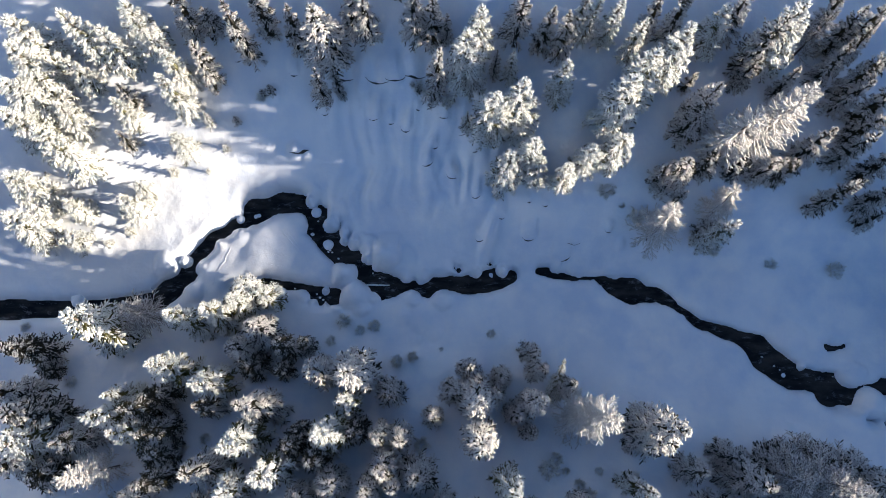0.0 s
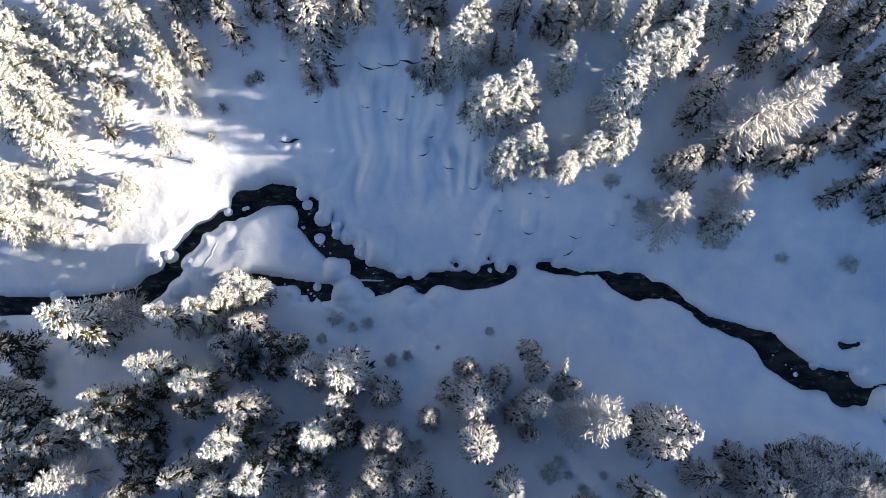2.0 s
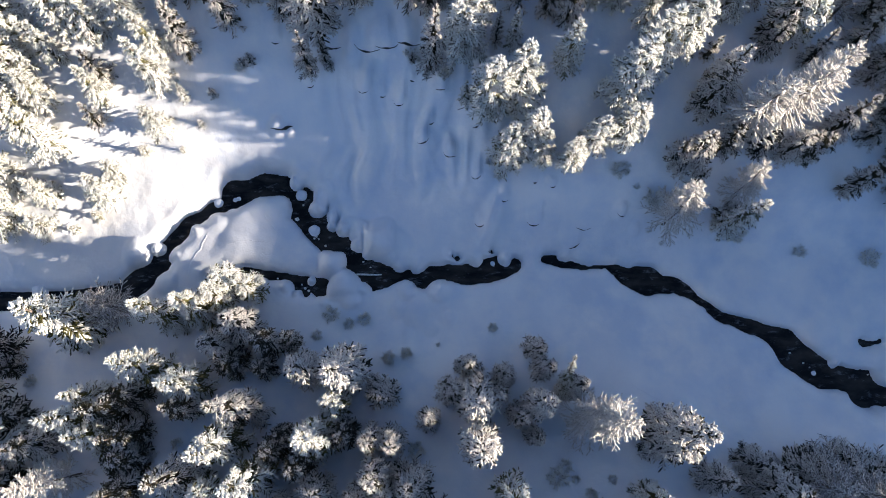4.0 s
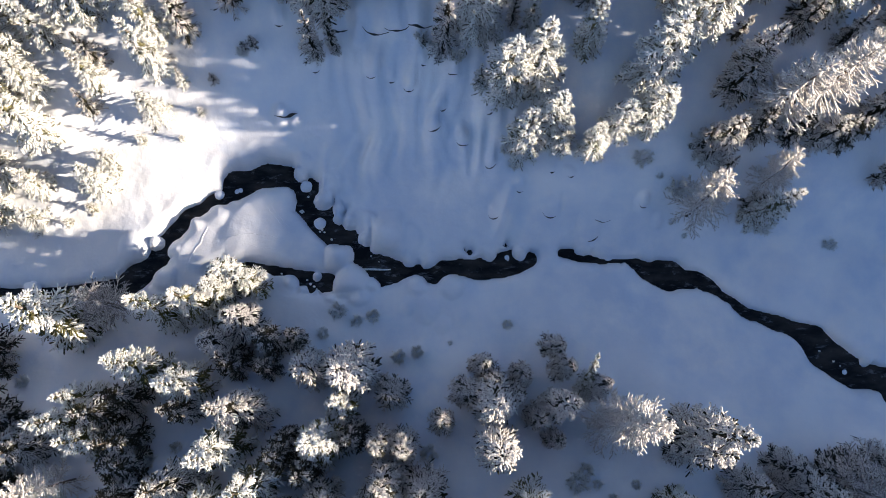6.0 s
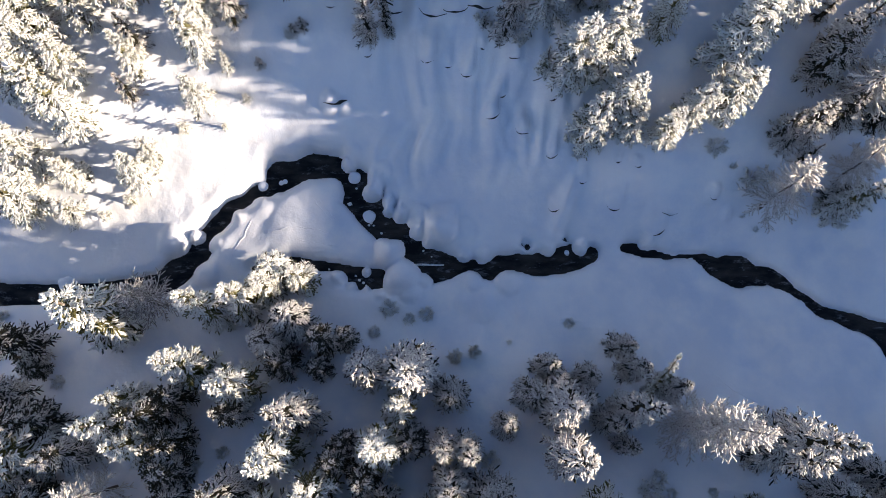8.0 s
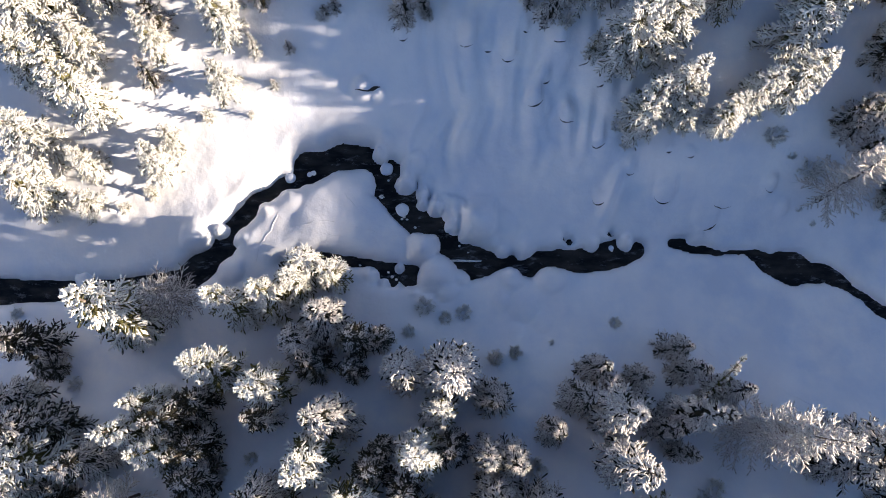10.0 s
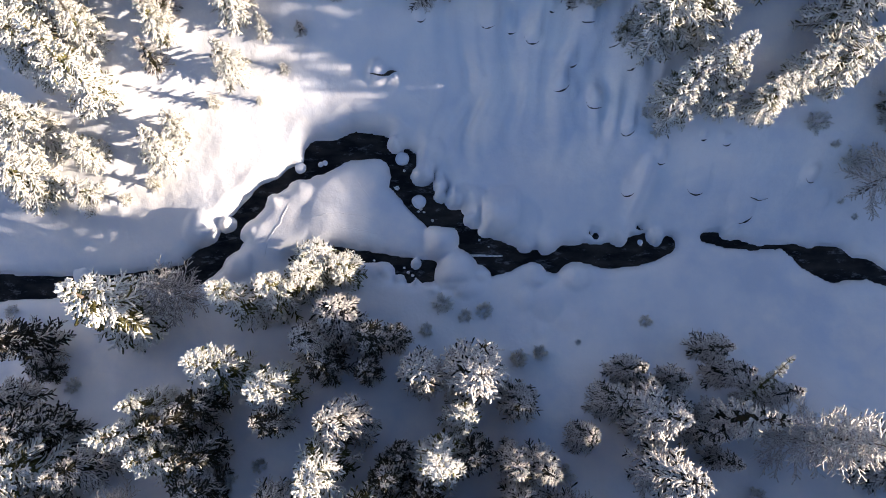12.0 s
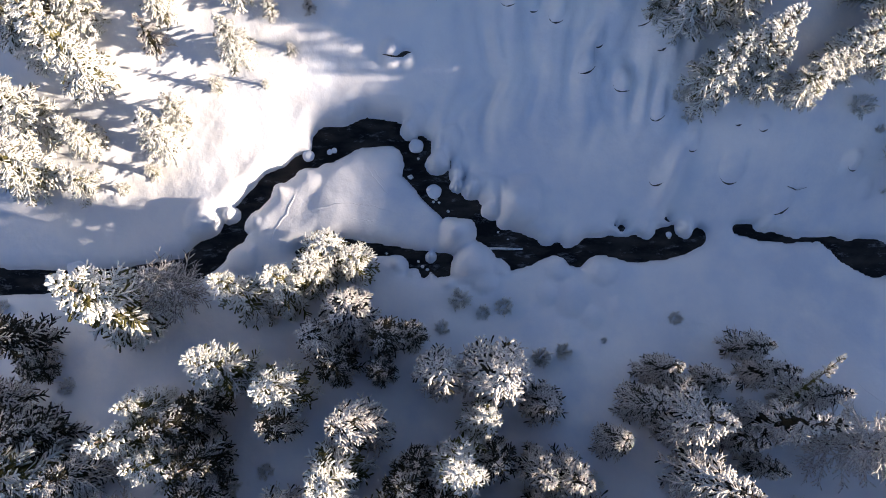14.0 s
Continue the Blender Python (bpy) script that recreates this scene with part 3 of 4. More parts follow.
# Trees at and past the southern edge of view, added to darken the ground.
SOUTH_EDGE = [
    (-24.7, -8.9, 9.9, 1.59, 1), (-13.9, -9, 9.9, 1.46, 1), (3.2, -9, 9.9, 1.34, 1), (7.4, -8.5, 9.9, 1.34, 1), (16.4, -9, 9.9, 1.46, 1),
    (26.1, -9, 9.9, 1.59, 1), (-0.9, -9.4, 9.9, 1.34, 1), (-7.7, -9.1, 9.9, 1.34, 1), (-23.2, -7.6, 8.8, 1.46, 1), (-10.4, -7.5, 8.8, 1.34, 1),
    (0.6, -8, 8.8, 1.46, 1), (11.4, -8, 8.8, 1.34, 1), (22.1, -8.1, 8.8, 1.46, 1), (-32.5, -5, 9.9, 1.71, 1), (-34.6, 0.6, 9.9, 1.71, 1),
    (-4.8, -8.6, 8.8, 1.34, 1), (-18.2, -8.5, 8.8, 1.46, 1),
]
SAPLINGS = [
    (-21.4, 21.8, 2.2, 0.71, 0), (-18.8, 22.3, 1.3, 0.51, 0), (-23.7, 20.2, 2.2, 0.71, 0), (-26, 18, 2.8, 0.82, 0), (-28.1, 15.2, 2.2, 0.71, 0),
    (-30.1, 14.1, 2.4, 0.61, 0), (-20.6, 20.4, 1.1, 0.41, 0),
]
LEANING_SPIRE = 10.1, -0.2, 9.4, 0.6
BUSHES_NORTH = [
    (-15.2, 26.2, 0.5, 0.8), (-8.4, 26.7, 0.5, 0.7), (-1.5, 26.5, 0.6, 0.9), (-0.6, 26.1, 0.5, 0.8), (0.4, 25.7, 0.5, 0.8), (1.2, 24.9, 0.55, 1),
    (14.9, 17.5, 0.8, 1.2), (17.9, 15.7, 0.85, 1.2), (5.7, 17.7, 0.42, 0.7), (5, 18.7, 0.5, 0.8), (16.4, 16.4, 0.3, 0.5), (36.2, 11.3, 0.8, 0.9),
    (30.5, 11.9, 0.6, 0.5), (-5.3, 6.5, 0.6, 0.9), (-8.1, 6.9, 0.7, 1), (-6.6, 6.1, 0.5, 0.8), (-9.2, 5.1, 0.5, 0.9), (-1.8, 3.6, 0.5, 1.6),
    (5.3, 5.7, 0.45, 0.9), (0.8, 4.3, 0.22, 0.4), (18, 13.5, 0.25, 0.35), (19.2, 12.6, 0.25, 0.35), (13.7, -5.9, 0.4, 0.6), (-32.1, 1.3, 0.6, 1.2), (-21.2, -4.2, 0.6, 1.5), (-19.3, -3.4, 0.5, 1),
]
BUSHES_SOUTH = [
    (9.6, -5.8, 0.9, 1.2), (10.3, -5, 0.6, 0.9), (12, -6.9, 0.5, 1), (12.7, -7.7, 0.6, 1), (-0.9, -3.9, 0.7, 1), (25.2, 13.1, 0.7, 1),
    (-37.7, 6.4, 0.5, 0.8), (11, -5.9, 0.4, 0.7), (-3.2, 3.2, 0.6, 2.5), (16.5, -6.3, 0.5, 1),
]


class Shape:
    """Gathers tapered fingers into one mesh."""

    def __init__(self):
        self.v, self.f = [], []

    def finger(self, a, b, r, sides=4, sag=0.0, rings=((0.0, 0.55), (0.55, 1.0)), flat=0.75, jitter=0.0, rng=random):
        ax = b - a
        side = ax.cross(Vector((0, 0, 1)))
        side = side.normalized() if side.length > 1e-6 else Vector((1, 0, 0))
        up = side.cross(ax).normalized()
        start = len(self.v)
        for u, k in rings:
            c = a + ax * u + Vector((0, 0, -sag * u * u))
            for s in range(sides):
                q = 2 * math.pi * (s + 0.5) / sides
                rr = r * k * (1 + jitter * rng.uniform(-1, 1))
                self.v.append(c + side * (math.cos(q) * rr) + up * (math.sin(q) * rr * flat))
        tip = len(self.v)
        self.v.append(b + Vector((0, 0, -sag)))
        for ring in range(len(rings) - 1):
            p = start + ring * sides
            for s in range(sides):
                n = (s + 1) % sides
                self.f.append((p + s, p + n, p + sides + n, p + sides + s))
        p = start + (len(rings) - 1) * sides
        for s in range(sides):
            self.f.append((p + s, p + (s + 1) % sides, tip))

    def tube(self, points, radii, sides=6):
        start = len(self.v)
        for p, r in zip(points, radii):
            for s in range(sides):
                q = 2 * math.pi * s / sides
                self.v.append(Vector(p) + Vector((math.cos(q) * r, math.sin(q) * r, 0)))
        for k in range(len(points) - 1):
            for s in range(sides):
                n = (s + 1) % sides
                i = start + k * sides
                self.f.append((i + s, i + n, i + sides + n, i + sides + s))

    def put(self, name, mat, parent, smooth=True):
        return mesh_object(name, [tuple(p) for p in self.v], self.f, mat, parent, smooth)


def way(angle, rise):
    return Vector((math.cos(angle) * math.cos(rise), math.sin(angle) * math.cos(rise), math.sin(rise)))


LUMPY = ((0.0, 0.55), (0.4, 1.05), (0.9, 0.85))
BLUNT = ((0.0, 0.7), (0.86, 1.0))


def spruce(seed, load, skirt=0.0, loaded_share=0.9, fine=1.0, most_twigs=7):
    """A spruce nine metres tall and 1.3 m in radius: whorls of plume-shaped boughs, each an axis with forward-swept twigs.
    load: 'snow', 'hoar' or 'rime', what lies along the twigs; skirt: the share of the height, from the ground up, that carries rime alone;
    loaded_share: the share of boughs that carry any; fine: how many boughs there are; most_twigs: pairs of twigs on one bough at most."""
    rng = random.Random(seed)
    tree = new("spruce_tree")
    trunk, crown, snow = Shape(), Shape(), Shape()
    h, radius = 9.0, 1.3
    bend = [rng.uniform(-0.2, 0.2) for _ in range(2)]
    one_side = rng.uniform(0, 6.28)

    def axis(z):
        return Vector((bend[0] * (z / h) ** 2, bend[1] * (z / h) ** 2, z))

    trunk.tube([axis(z) - Vector((0, 0, 0.6 if z == 0 else 0)) for z in (0, 3, 6, 8.8)], (0.17, 0.12, 0.07, 0.015))
    # dense needle cones close to the trunk, added to put shade between the boughs
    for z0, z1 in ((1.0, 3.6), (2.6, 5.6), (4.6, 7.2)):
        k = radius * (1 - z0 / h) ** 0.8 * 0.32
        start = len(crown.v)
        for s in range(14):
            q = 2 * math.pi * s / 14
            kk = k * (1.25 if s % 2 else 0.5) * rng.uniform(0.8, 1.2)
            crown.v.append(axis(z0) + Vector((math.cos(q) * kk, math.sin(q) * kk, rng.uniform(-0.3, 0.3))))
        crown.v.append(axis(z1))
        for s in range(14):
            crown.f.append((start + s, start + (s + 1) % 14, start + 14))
    levels = round(14 * fine)
    for k in range(levels):
        u = (k + 0.8 * rng.random()) / levels
        z = 0.7 + (h - 1.0) * u ** 0.92
        reach = radius * (1 - u) ** 0.7 * (0.8 + 0.2 * min(1, 5 * u)) + 0.13
        boughs = max(5, round((8.8 - 3.8 * u) * (0.5 + 0.5 * fine)))
        turn = rng.uniform(0, 6.28)
        for n in range(boughs):
            if rng.random() < 0.08:
                continue
            ang = turn + 2 * math.pi * (n + rng.uniform(-0.35, 0.35)) / boughs
            length = reach * rng.uniform(0.66, 1.06) * (1 + 0.14 * math.cos(ang - one_side))
            rise = radians(-20 + 58 * u + rng.uniform(-10, 10))
            d = way(ang, rise)
            sag = length * rng.uniform(0.04, 0.18) * (1.1 - 0.8 * u)
            a = axis(z)

            def along(v):
                return a + d * (length * v) + Vector((0, 0, -sag * v * v))

            white = load == "snow" and u > skirt * rng.uniform(0.75, 1.2)
            thick = (rng.uniform(0.036, 0.057) if white else rng.uniform(0.05, 0.07) if load == "hoar" else rng.uniform(0.036, 0.052)) * (1.1 - 0.25 * u)
            lift = Vector((0, 0, 0.5 * thick + 0.02))
            loaded = rng.random() < (0.96 if white else loaded_share)
            crown.finger(a, a + d * (length * 0.97), 0.05, 3, sag, ((0.1, 0.7), (0.9, 1.0)), 0.7, 0.2, rng)
            if loaded:
                snow.finger(along(rng.uniform(0.25, 0.45)) + lift, along(1.03) + lift, thick, 3, 0.0, LUMPY, 0.85, 0.3, rng)
            pairs = min(most_twigs, (7 if length > 0.75 else 6 if length > 0.5 else 4) if white else 5 if length > 0.8 else 4 if length > 0.5 else 3 if length > 0.3 else 2)
            spread, reach_of_twigs = ((30, 75), 0.8) if white else ((26, 56), 1.0)
            for q in range(pairs):
                at = 0.26 + 0.66 * (q + rng.uniform(0.15, 0.85)) / pairs
                root = along(at)
                for hand in (-1, 1):
                    twig = (length * (0.38 - 0.22 * at) * rng.uniform(0.6, 1.25) + 0.09) * reach_of_twigs
                    bearing, dip = ang + hand * radians(rng.uniform(*spread)), rise - radians(rng.uniform(-14, 20))
                    e = root + way(bearing, dip) * twig
                    if not loaded or rng.random() < 0.12:
                        crown.finger(root, e, 0.04, 3, twig * 0.1, BLUNT, 0.7)
                        if loaded or rng.random() < 0.8:
                            continue
                        snow.finger(root.lerp(e, 0.5) + lift, e + lift, thick * 0.8, 3, twig * 0.1, BLUNT, 0.9, 0.2, rng)
                        continue
                    if white or rng.random() < 0.6:
                        crown.finger(root, root.lerp(e, 0.9), 0.055, 3, twig * 0.1, ((0.1, 1.0),), 0.6)
                    snow.finger(root.lerp(e, 0.12) + lift, e + lift, thick * rng.uniform(0.5, 0.95), 3, twig * 0.1, BLUNT, 0.85, 0.4, rng)
    top = axis(h - 0.25)
    crown.finger(axis(h - 1.0), axis(h) + Vector((0, 0, 0.1)), 0.06, 4)
    tip = 0.05 if load == "snow" else 0.035
    for n in range(6):
        a = 2 * math.pi * n / 6 + rng.random()
        snow.finger(top - Vector((0, 0, 0.25)), top + way(a, radians(rng.uniform(20, 45))) * 0.24, tip, 3, 0.02, BLUNT)
    snow.finger(axis(h - 0.8), axis(h) + Vector((0, 0, 0.08)), tip, 4, 0.0, BLUNT)
    trunk.put("trunk", BARK, tree)
    crown_part = crown.put("crown", RIMED if load != "snow" else NEEDLES if skirt else GLARE_SNOWY_NEEDLES, tree)
    if load == "snow":
        tagged(snow.put("snow_load", TREE_SNOW, crown_part), "snow lying along the boughs", kind="stuff")
    else:
        tagged(snow.put("rime", RIME, crown_part), "white rime along the twigs", kind="stuff")
    return tree


def larch(seed, thick):
    """A bare larch nine metres tall: long upswept branches with rime on every twig."""
    rng = random.Random(seed)
    tree = new("larch_tree")
    trunk, crown, rime = Shape(), Shape(), Shape()
    h, radius = 9.0, 1.5
    bend = [rng.uniform(-0.25, 0.25) for _ in range(2)]

    def axis(z):
        return Vector((bend[0] * (z / h) ** 2, bend[1] * (z / h) ** 2, z))

    trunk.tube([axis(z) - Vector((0, 0, 0.6 if z == 0 else 0)) for z in (0, 3, 6, 8.9)], (0.16, 0.11, 0.06, 0.012))
    count = 100
    for k in range(count):
        u = (k + rng.random()) / count
        z = 1.0 + (h - 1.1) * u ** 0.9
        length = (radius * (1 - u) ** 0.5 + 0.22) * rng.uniform(0.55, 1.2)
        ang, rise = k * 2.4 + rng.uniform(-0.4, 0.4), radians(-4 + 52 * u + rng.uniform(-14, 14))
        d = way(ang, rise)
        a, b = axis(z), axis(z) + d * length
        lift = Vector((0, 0, 0.03))
        crown.finger(a, b, 0.035, 3, 0.05, BLUNT, 1.0)
        rime.finger(a + d * (0.12 * length) + lift, b + lift, 0.04 * thick, 3, 0.05, LUMPY, 1.0, 0.25, rng)
        for q in range(9):
            at = 0.25 + 0.7 * (q + rng.random()) / 9
            root = a + d * (length * at)
            twig = length * (0.36 - 0.22 * at) * rng.uniform(0.6, 1.3) + 0.08
            e = root + way(ang + (1 if q % 2 else -1) * radians(rng.uniform(20, 55)), rise + radians(rng.uniform(-25, 20))) * twig
            bare = rng.random() < (0.2 if thick > 0.6 else 0.6)
            (crown if bare else rime).finger(root, e, 0.022 if bare else 0.02 + 0.012 * thick, 3, 0.03, BLUNT, 1.0, 0.2, rng)
    trunk.put("trunk", BARK, tree)
    crown_part = crown.put("crown", TWIGS if thick > 0.6 else BROWN_TWIGS, tree)
    tagged(rime.put("rime", RIME, crown_part), "thick white rime along the branches", kind="stuff")
    return tree


def shrub(seed):
    """A rimed bush one metre tall and 0.6 m in radius: forked stems that spread into a dome."""
    rng = random.Random(seed)
    bush = new("bush")
    stems, rime = Shape(), Shape()
    for k in range(46):
        ang, rise = k * 2.4 + rng.uniform(-0.5, 0.5), math.asin(0.12 + 0.86 * rng.random())
        d = way(ang, rise)
        length = (0.6 + 0.4 * math.sin(rise) ** 2) * rng.uniform(0.45, 1.08)
        a, b = Vector((d.x * 0.06, d.y * 0.06, -0.1)), d * length
        stems.finger(a, b, 0.014, 3, 0.0, ((0.0, 1.0), (0.6, 0.9)), 1.0)
        rime.finger(a.lerp(b, 0.35), b, 0.036, 3, 0.0, LUMPY, 1.0, 0.25, rng)
        for q in range(7):
            root = a.lerp(b, rng.uniform(0.4, 0.95))
            e = root + way(ang + rng.uniform(-1.0, 1.0), rise + rng.uniform(-0.6, 0.5)) * rng.uniform(0.12, 0.26)
            (stems if q == 1 else rime).finger(root, e, 0.014 if q == 1 else 0.034, 3, 0.0, BLUNT, 1.0)
    crown_part = stems.put("crown", SCRUB, bush)
    tagged(rime.put("rime", TREE_SNOW, crown_part), "white rime on the twig ends", kind="stuff")
    return bush


LABELS = {
    0: ("snow-laden green spruce standing in deep snow", "spruce", "spruces of the valley forest"),
    1: ("dark spruce rimed with frost on every twig", "spruce", "spruces of the valley forest"),
    6: ("dark green spruce with a little rime on its boughs", "spruce", "spruces of the valley forest"),
    4: ("spruce white with hoar frost from top to bottom", "spruce", "spruces of the valley forest"),
    3: ("green spruce with snow on its upper boughs", "spruce", "spruces of the valley forest"),
    5: ("bare brown larch with thin rime on its twigs", "larch", "bare larches of the slope"),
    2: ("bare larch with frosted branches on the snowy slope", "larch", "bare larches of the slope"),
}
MODELS = {
    0: [spruce(k, "snow", 0.0, 0.9, 1.15) for k in (11, 12, 13, 14, 15)],
    1: [spruce(k, "rime") for k in (21, 22, 23, 24, 25)],
    6: [spruce(k, "rime", 0.0, 0.5) for k in (61, 62, 63, 64)],
    3: [spruce(k, "snow", 0.5, 0.7) for k in (51, 52, 53, 54, 55)],
    4: [spruce(k, "hoar", 0.0, 0.97) for k in (91, 92, 93, 94)],
    2: [larch(k, 1.35) for k in (31, 32, 33)],
    5: [larch(k, 0.5) for k in (34, 35)],
}
BROAD = {
    0: [spruce(k, "snow", 0.0, 0.9, 1.3) for k in (81, 82, 83)],
    1: [spruce(k, "rime", 0.0, 0.9, 1.2) for k in (84, 85)],
    3: [spruce(k, "snow", 0.5, 0.75, 1.2) for k in (86, 87, 88)],
    4: [spruce(k, "hoar", 0.0, 0.97, 1.2) for k in (95, 96)],
    6: [spruce(k, "rime", 0.0, 0.55, 1.2) for k in (89, 90)],
}
YOUNG = {0: [spruce(k, "snow", 0.0, 0.9, 0.62) for k in (71, 72, 73)], 1: [spruce(k, "rime", 0.0, 0.9, 0.62) for k in (74, 75, 76)]}
# Plain spruces for the belts outside the view that hold off skylight.
SHADE_SPRUCES = [spruce(k, "rime", 0.0, 0.35, 0.72, 2) for k in (97, 98, 99)]
SHADE_BELTS = [(-42, 36, -21, -11.5, 44), (-44, 44, 33.5, 45, 46), (41, 53, 15, 33, 18), (44, 56, -10, 14, 22), (-54, -42, -8, 33, 18)]
SHRUBS = [shrub(s) for s in (41, 42, 43)]


def place_all():
    rng = random.Random(5)
    unused = {id(m): m for group in MODELS.values() for m in group}
    unused.update({id(m): m for m in SHRUBS + SHADE_SPRUCES})
    unused.update({id(m): m for kinds in (YOUNG, BROAD) for group in kinds.values() for m in group})

    def stand(model, m, label, category, group):
        if id(model) in unused:
            del unused[id(model)]
            ob = model
            ob.matrix_basis = m
        else:
            bare = m @ Matrix.Diagonal((*[1 / s for s in model.scale], 1))
            ob = copy_thing(model, bare)
        tagged(ob, label, category, group)

    for x, y, h, r, kind in NORTH_WEST + NORTH_WEST_EDGE + NORTH + NORTH_BANK + NORTH_EAST + EAST + FAR_EAST + SOUTH_WEST + SOUTH + SOUTH_MIDDLE + SOUTH_EAST + SOUTH_EAST_EDGE + SOUTH_EDGE + SAPLINGS:
        model = rng.choice((YOUNG if h < 5.2 and kind in YOUNG else BROAD if r > 1.95 and kind in BROAD else MODELS)[kind])
        r0 = 1.5 if kind in (2, 5) else 1.3
        wide = r / r0
        m = Matrix.LocRotScale((x, y, float(land(x, y)) - 0.1), Euler((rng.uniform(-0.04, 0.04), rng.uniform(-0.04, 0.04), rng.uniform(0, 6.28))), (wide, wide, h / 9.0))
        stand(model, m, *LABELS[kind])
    # unseen spruces added round the clearing to block skylight and darken the ground
    for low_x, high_x, low_y, high_y, count in SHADE_BELTS:
        for k in range(count):
            x = low_x + (high_x - low_x) * ((k * 0.618) % 1) + rng.uniform(-1, 1)
            y = low_y + (high_y - low_y) * ((k * 0.755) % 1) + rng.uniform(-1, 1)
            h, r = rng.uniform(7.5, 9.5) if low_x > 40 else rng.uniform(8, 11.5), rng.uniform(1.6, 2.1)
            m = Matrix.LocRotScale((x, y, float(land(x, y)) - 0.1), Euler((0, 0, rng.uniform(0, 6.28))), (r / 1.3, r / 1.3, h / 9.0))
            stand(rng.choice(SHADE_SPRUCES), m, *LABELS[6])
    x, y, h, r = LEANING_SPIRE
    m = Matrix.LocRotScale((x, y, float(land(x, y)) - 0.1), Euler((-0.34, 0, 0)), (r, r, h / 9.0))
    stand(MODELS[0][0], m, "slim leaning spruce top white with snow", "spruce", "spruces of the valley forest")
    for x, y, r, h in BUSHES_NORTH + BUSHES_SOUTH:
        m = Matrix.LocRotScale((x, y, float(land(x, y)) - 0.05), Euler((0, 0, rng.uniform(0, 6.28))), (r / 0.6, r / 0.6, h / 1.0))
        stand(rng.choice(SHRUBS), m, "small leafless bush white with rime, poking out of snow", "bush", "bushes of the valley")
    for m in unused.values():
        for o in (*m.children_recursive, m):
            bpy.data.objects.remove(o)


place_all()


# ---- stones and open lips in the snow ----
def snow_stone(x, y, r, h, seed):
    """A boulder in the stream under a round cap of snow."""
    stone = new("boulder")
    stone.location = (x, y, float(fall(x, y)) - 0.2)
    above = stone
    for name, mat, low, high, k in (("stone", ROCK, -0.5, 0.15, 0.86), ("snow_cap", SNOW, 0.08, h, 1.0)):
        bm = bmesh.new()
        bmesh.ops.create_icosphere(bm, subdivisions=3, radius=1.0)
        o = Vector((seed * 3.1, 0, 0))
        for v in bm.verts:
            n = 1 + 0.13 * noise.noise(v.co * 1.3 + o)
            z = (high - low) * (0.5 + 0.5 * v.co.z)
            v.co = Vector((v.co.x * r * k * n, v.co.y * r * k * n, low + z * (n if v.co.z > 0 else 1)))
        me = bpy.data.meshes.new(name)
        bm.to_mesh(me)
        bm.free()
        me.materials.append(mat)
        me.polygons.foreach_set("use_smooth", [True] * len(me.polygons))
        ob = new(name, me)
        ob.parent = above
        above = ob
    tagged(stone, "boulder in the stream under a round snow cap", "boulder", "boulders in the stream")


for k, (x, y, r, h) in enumerate(STONES):
    snow_stone(x, y, r, h, k + 1)


def lip(x, y, r, seed):
    """A dark crescent that stands for shade and bare rock under a snow lobe's lower edge."""
    rng = random.Random(seed)
    s = Shape()
    span, mid = rng.uniform(0.6, 1.1), -math.pi / 2 + rng.uniform(-0.45, 0.35)
    n, sides = 9, 5
    skew = rng.uniform(0.6, 1.6)
    for k in range(n):
        u = k / (n - 1)
        q = mid + (u - 0.5) * 2 * span * 0.9
        w = (0.008 + 0.05 * math.sin(math.pi * (u ** skew)) ** 2) * rng.uniform(0.7, 1.2)
        rr = r + 0.08
        px, py = x + math.cos(q) * rr, y + math.sin(q) * rr
        c = Vector((px, py, float(land(px, py)) + 0.03))
        out = Vector((math.cos(q), math.sin(q), 0))
        for a in range(sides):
            t = 2 * math.pi * a / sides
            s.v.append(c + out * (math.cos(t) * w) + Vector((0, 0, math.sin(t) * w * 0.7)))
    for k in range(n - 1):
        for a in range(sides):
            b = (a + 1) % sides
            s.f.append((k * sides + a, k * sides + b, (k + 1) * sides + b, (k + 1) * sides + a))
    s.f.append(tuple(range(sides)))
    s.f.append(tuple(range((n - 1) * sides, n * sides)))
    tagged(s.put("rock_ledge", ROCK, None), "dark edge of bare rock under a lobe of snow", "rock", "rock edges in the snow")


for k, (x, y, half, _, _) in enumerate(TONGUES):
    lip(x, y + half, half, k + 50)


def ledge(x, y, a, b, seed):
    """A thin broken dark edge for rock and overhang shade under the snow, long across the slope."""
    rng = random.Random(seed)
    s = Shape()
    n, sides = 15, 6
    lean, phase = rng.uniform(-0.3, 0.3), rng.uniform(0, 6.28)
    wide = [0.7 + 0.35 * math.sin(0.8 * k + phase) + rng.uniform(-0.15, 0.15) for k in range(n)]
    us = np.linspace(-1, 1, n)
    px = x + a * us
    py = y + a * (lean * us + 0.22 * us ** 2 + 0.02 * np.sin(5.3 * us + phase))
    pz = land(px, py)
    for k in range(n):
        w = max(0.008, 0.75 * b * wide[k] * (1 - us[k] ** 2) * (0.55 + 0.45 * us[k] * math.copysign(1, lean)))
        for q in range(sides):
            t = 2 * math.pi * q / sides
            s.v.append(Vector((px[k], py[k] + math.cos(t) * w, float(pz[k]) + 0.02 + math.sin(t) * 0.06)))
    for k in range(n - 1):
        for q in range(sides):
            r = (q + 1) % sides
            s.f.append((k * sides + q, k * sides + r, (k + 1) * sides + r, (k + 1) * sides + q))
    s.f.append(tuple(range(sides)))
    s.f.append(tuple(range((n - 1) * sides, n * sides)))
    tagged(s.put("rock_ledge", ROCK, None), "dark bare rock breaking through the snow", "rock", "rock edges in the snow")


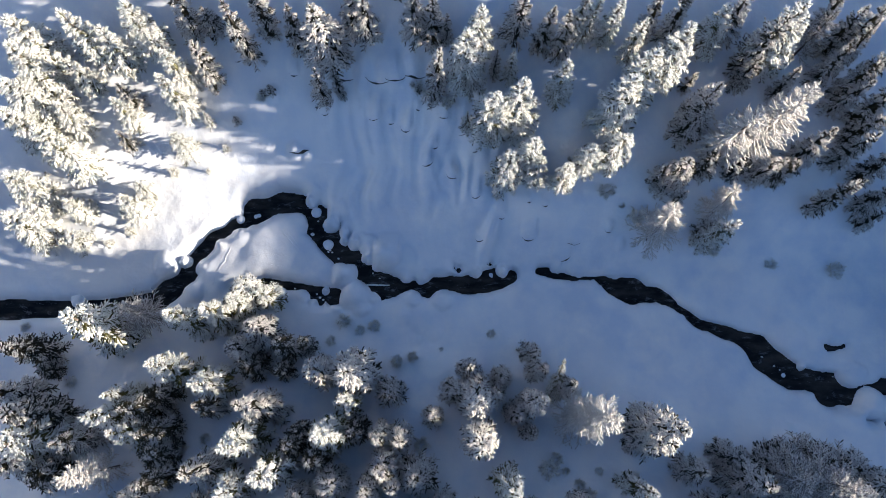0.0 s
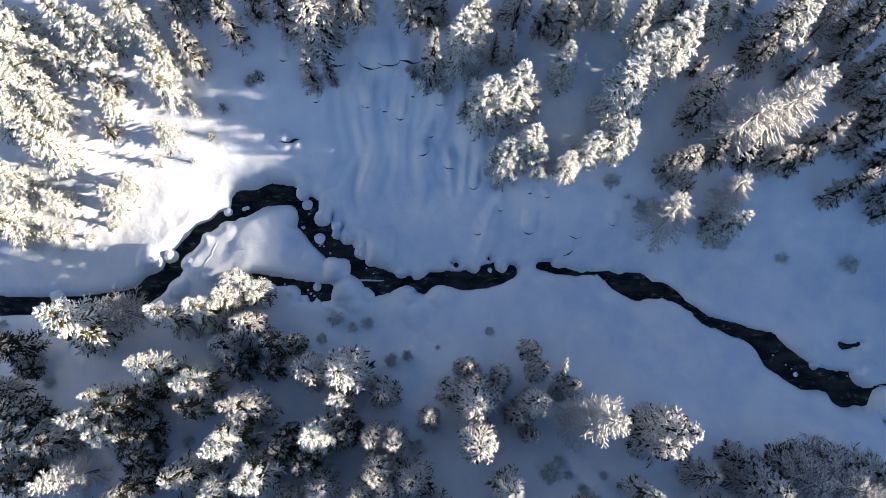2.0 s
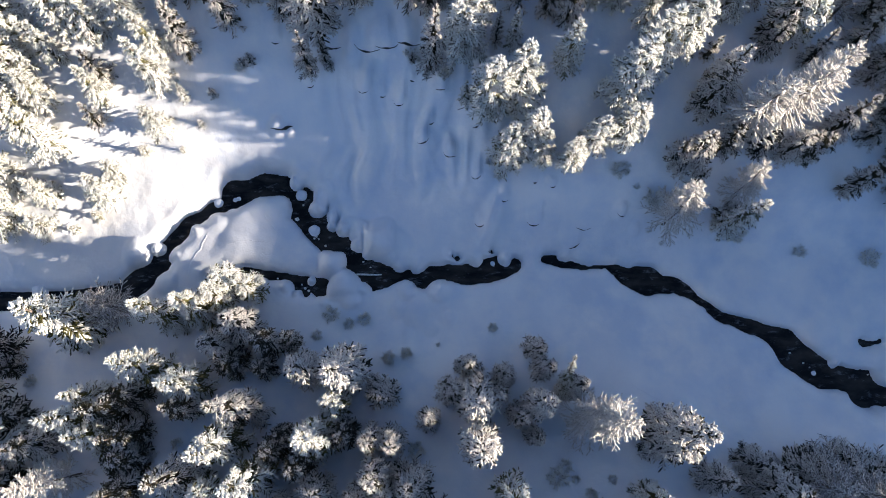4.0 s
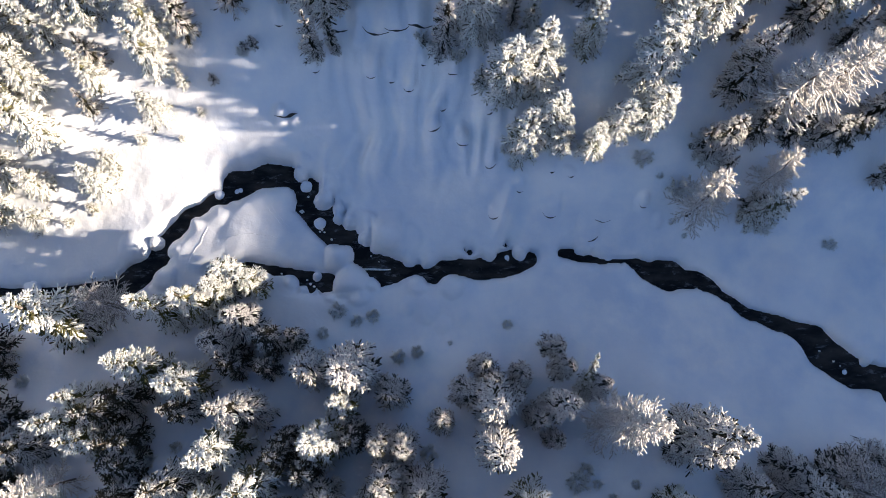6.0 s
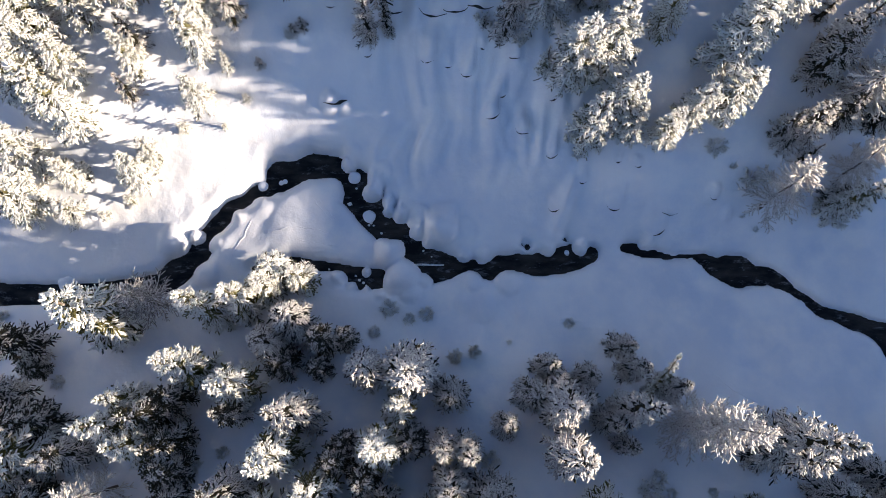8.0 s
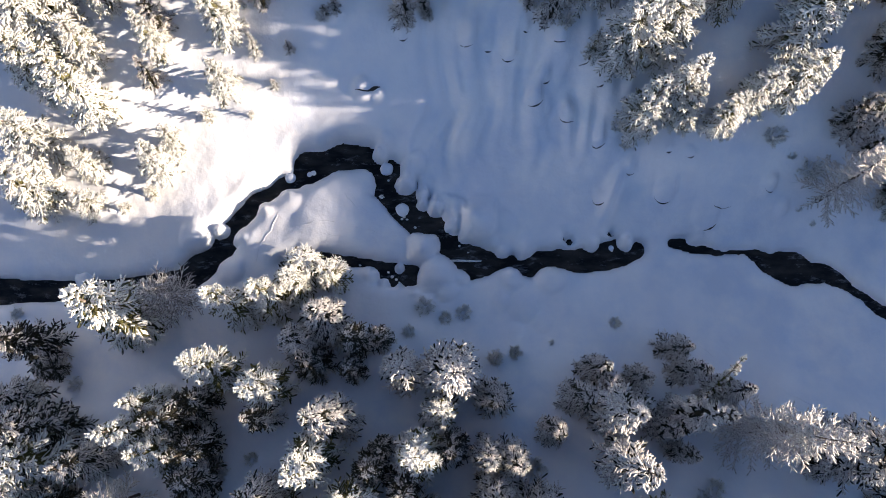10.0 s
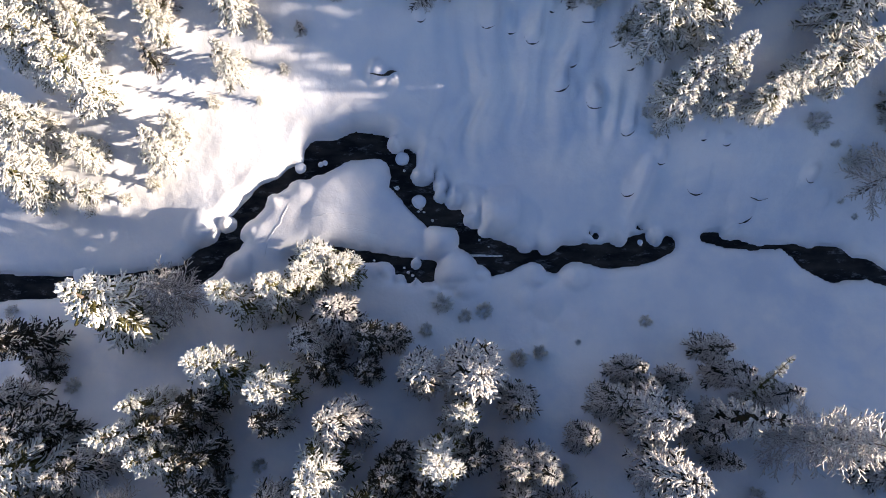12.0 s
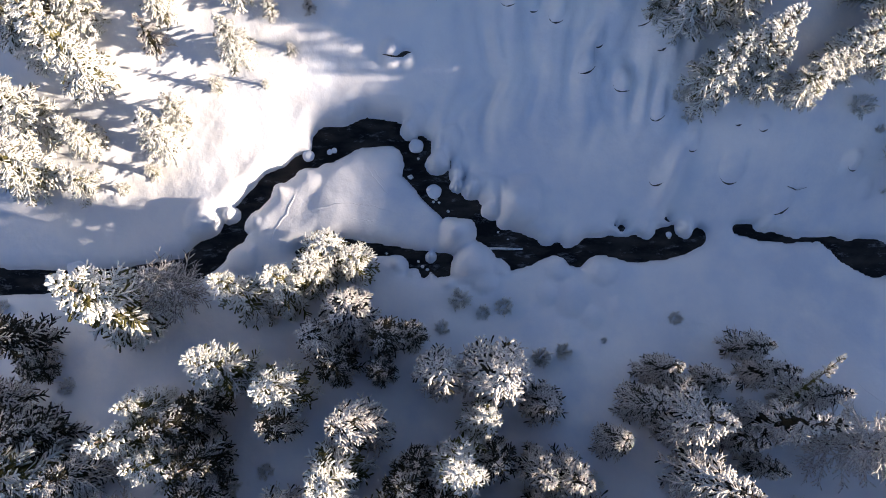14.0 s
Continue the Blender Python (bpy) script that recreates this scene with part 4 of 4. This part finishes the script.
for k, (x, y, a, b) in enumerate(LEDGES):
    ledge(x, y, a, b, k + 80)


def ice_chunk(x, y, r, seed):
    """A scrap of white ice on the water."""
    bm = bmesh.new()
    bmesh.ops.create_icosphere(bm, subdivisions=2, radius=1.0)
    o = Vector((seed * 2.3, 0, 1))
    z0 = float(fall(x, y)) - 0.17
    for v in bm.verts:
        n = 1 + 0.6 * noise.noise(v.co * 1.5 + o)
        v.co = Vector((x + v.co.x * r * n * 1.2, y + v.co.y * r * n, z0 + 0.07 * v.co.z))
    me = bpy.data.meshes.new("ice_chunk")
    bm.to_mesh(me)
    bm.free()
    me.materials.append(TREE_SNOW)
    tagged(new("ice_chunk", me), "small white scrap of ice on the dark stream", "ice", "scraps of ice on the stream")


for k, (x, y, r) in enumerate(ICE):
    ice_chunk(x, y, r, k + 1)


def crease(points):
    """A faint raised crease in the snow."""
    s = Shape()
    line = []
    for (ax, ay), (bx, by) in zip(points, points[1:]):
        line += [(ax + (bx - ax) * u, ay + (by - ay) * u) for u in (0, 0.25, 0.5, 0.75)]
    line.append(points[-1])
    for k, (x, y) in enumerate(line):
        x, y = x + 0.05 * math.sin(1.9 * k), y + 0.04 * math.sin(2.7 * k)
        r = 0.032 if 0 < k < len(line) - 1 else 0.01
        for q in range(5):
            t = 2 * math.pi * q / 5
            s.v.append(Vector((x + math.cos(t) * r, y + 0.3 * math.cos(t) * r, float(land(x, y)) + math.sin(t) * r)))
    for k in range(len(line) - 1):
        for q in range(5):
            s.f.append((k * 5 + q, k * 5 + (q + 1) % 5, k * 5 + 5 + (q + 1) % 5, k * 5 + 5 + q))
    tagged(s.put("snow_crease", SNOW, None), "faint raised crease in smooth deep snow", "snow", "creases in the snow")


for points in CREASES:
    crease(points)


def fallen_branch(a, b):
    """A thin branch white with snow that lies across the water."""
    s = Shape()
    a, b = Vector(a), Vector(b)
    n = 8
    for k in range(n):
        u = k / (n - 1)
        c = a.lerp(b, u) + Vector((0, 0.05 * math.sin(5 * u), 0))
        r = 0.07 * (0.45 + 0.8 * math.sin(math.pi * (0.15 + 0.75 * u)))
        for q in range(6):
            t = 2 * math.pi * q / 6
            s.v.append(c + Vector((0, math.cos(t) * r, math.sin(t) * r * 0.8)))
    for k in range(n - 1):
        for q in range(6):
            s.f.append((k * 6 + q, k * 6 + (q + 1) % 6, (k + 1) * 6 + (q + 1) % 6, (k + 1) * 6 + q))
    s.f.append(tuple(range(6)))
    s.f.append(tuple(range((n - 1) * 6, n * 6)))
    tagged(s.put("fallen_branch", TREE_SNOW, None), "thin snow-covered branch lying across the dark stream", "branch")


fallen_branch((-7.00, 10.28, -0.66), (-3.99, 10.37, -0.50))
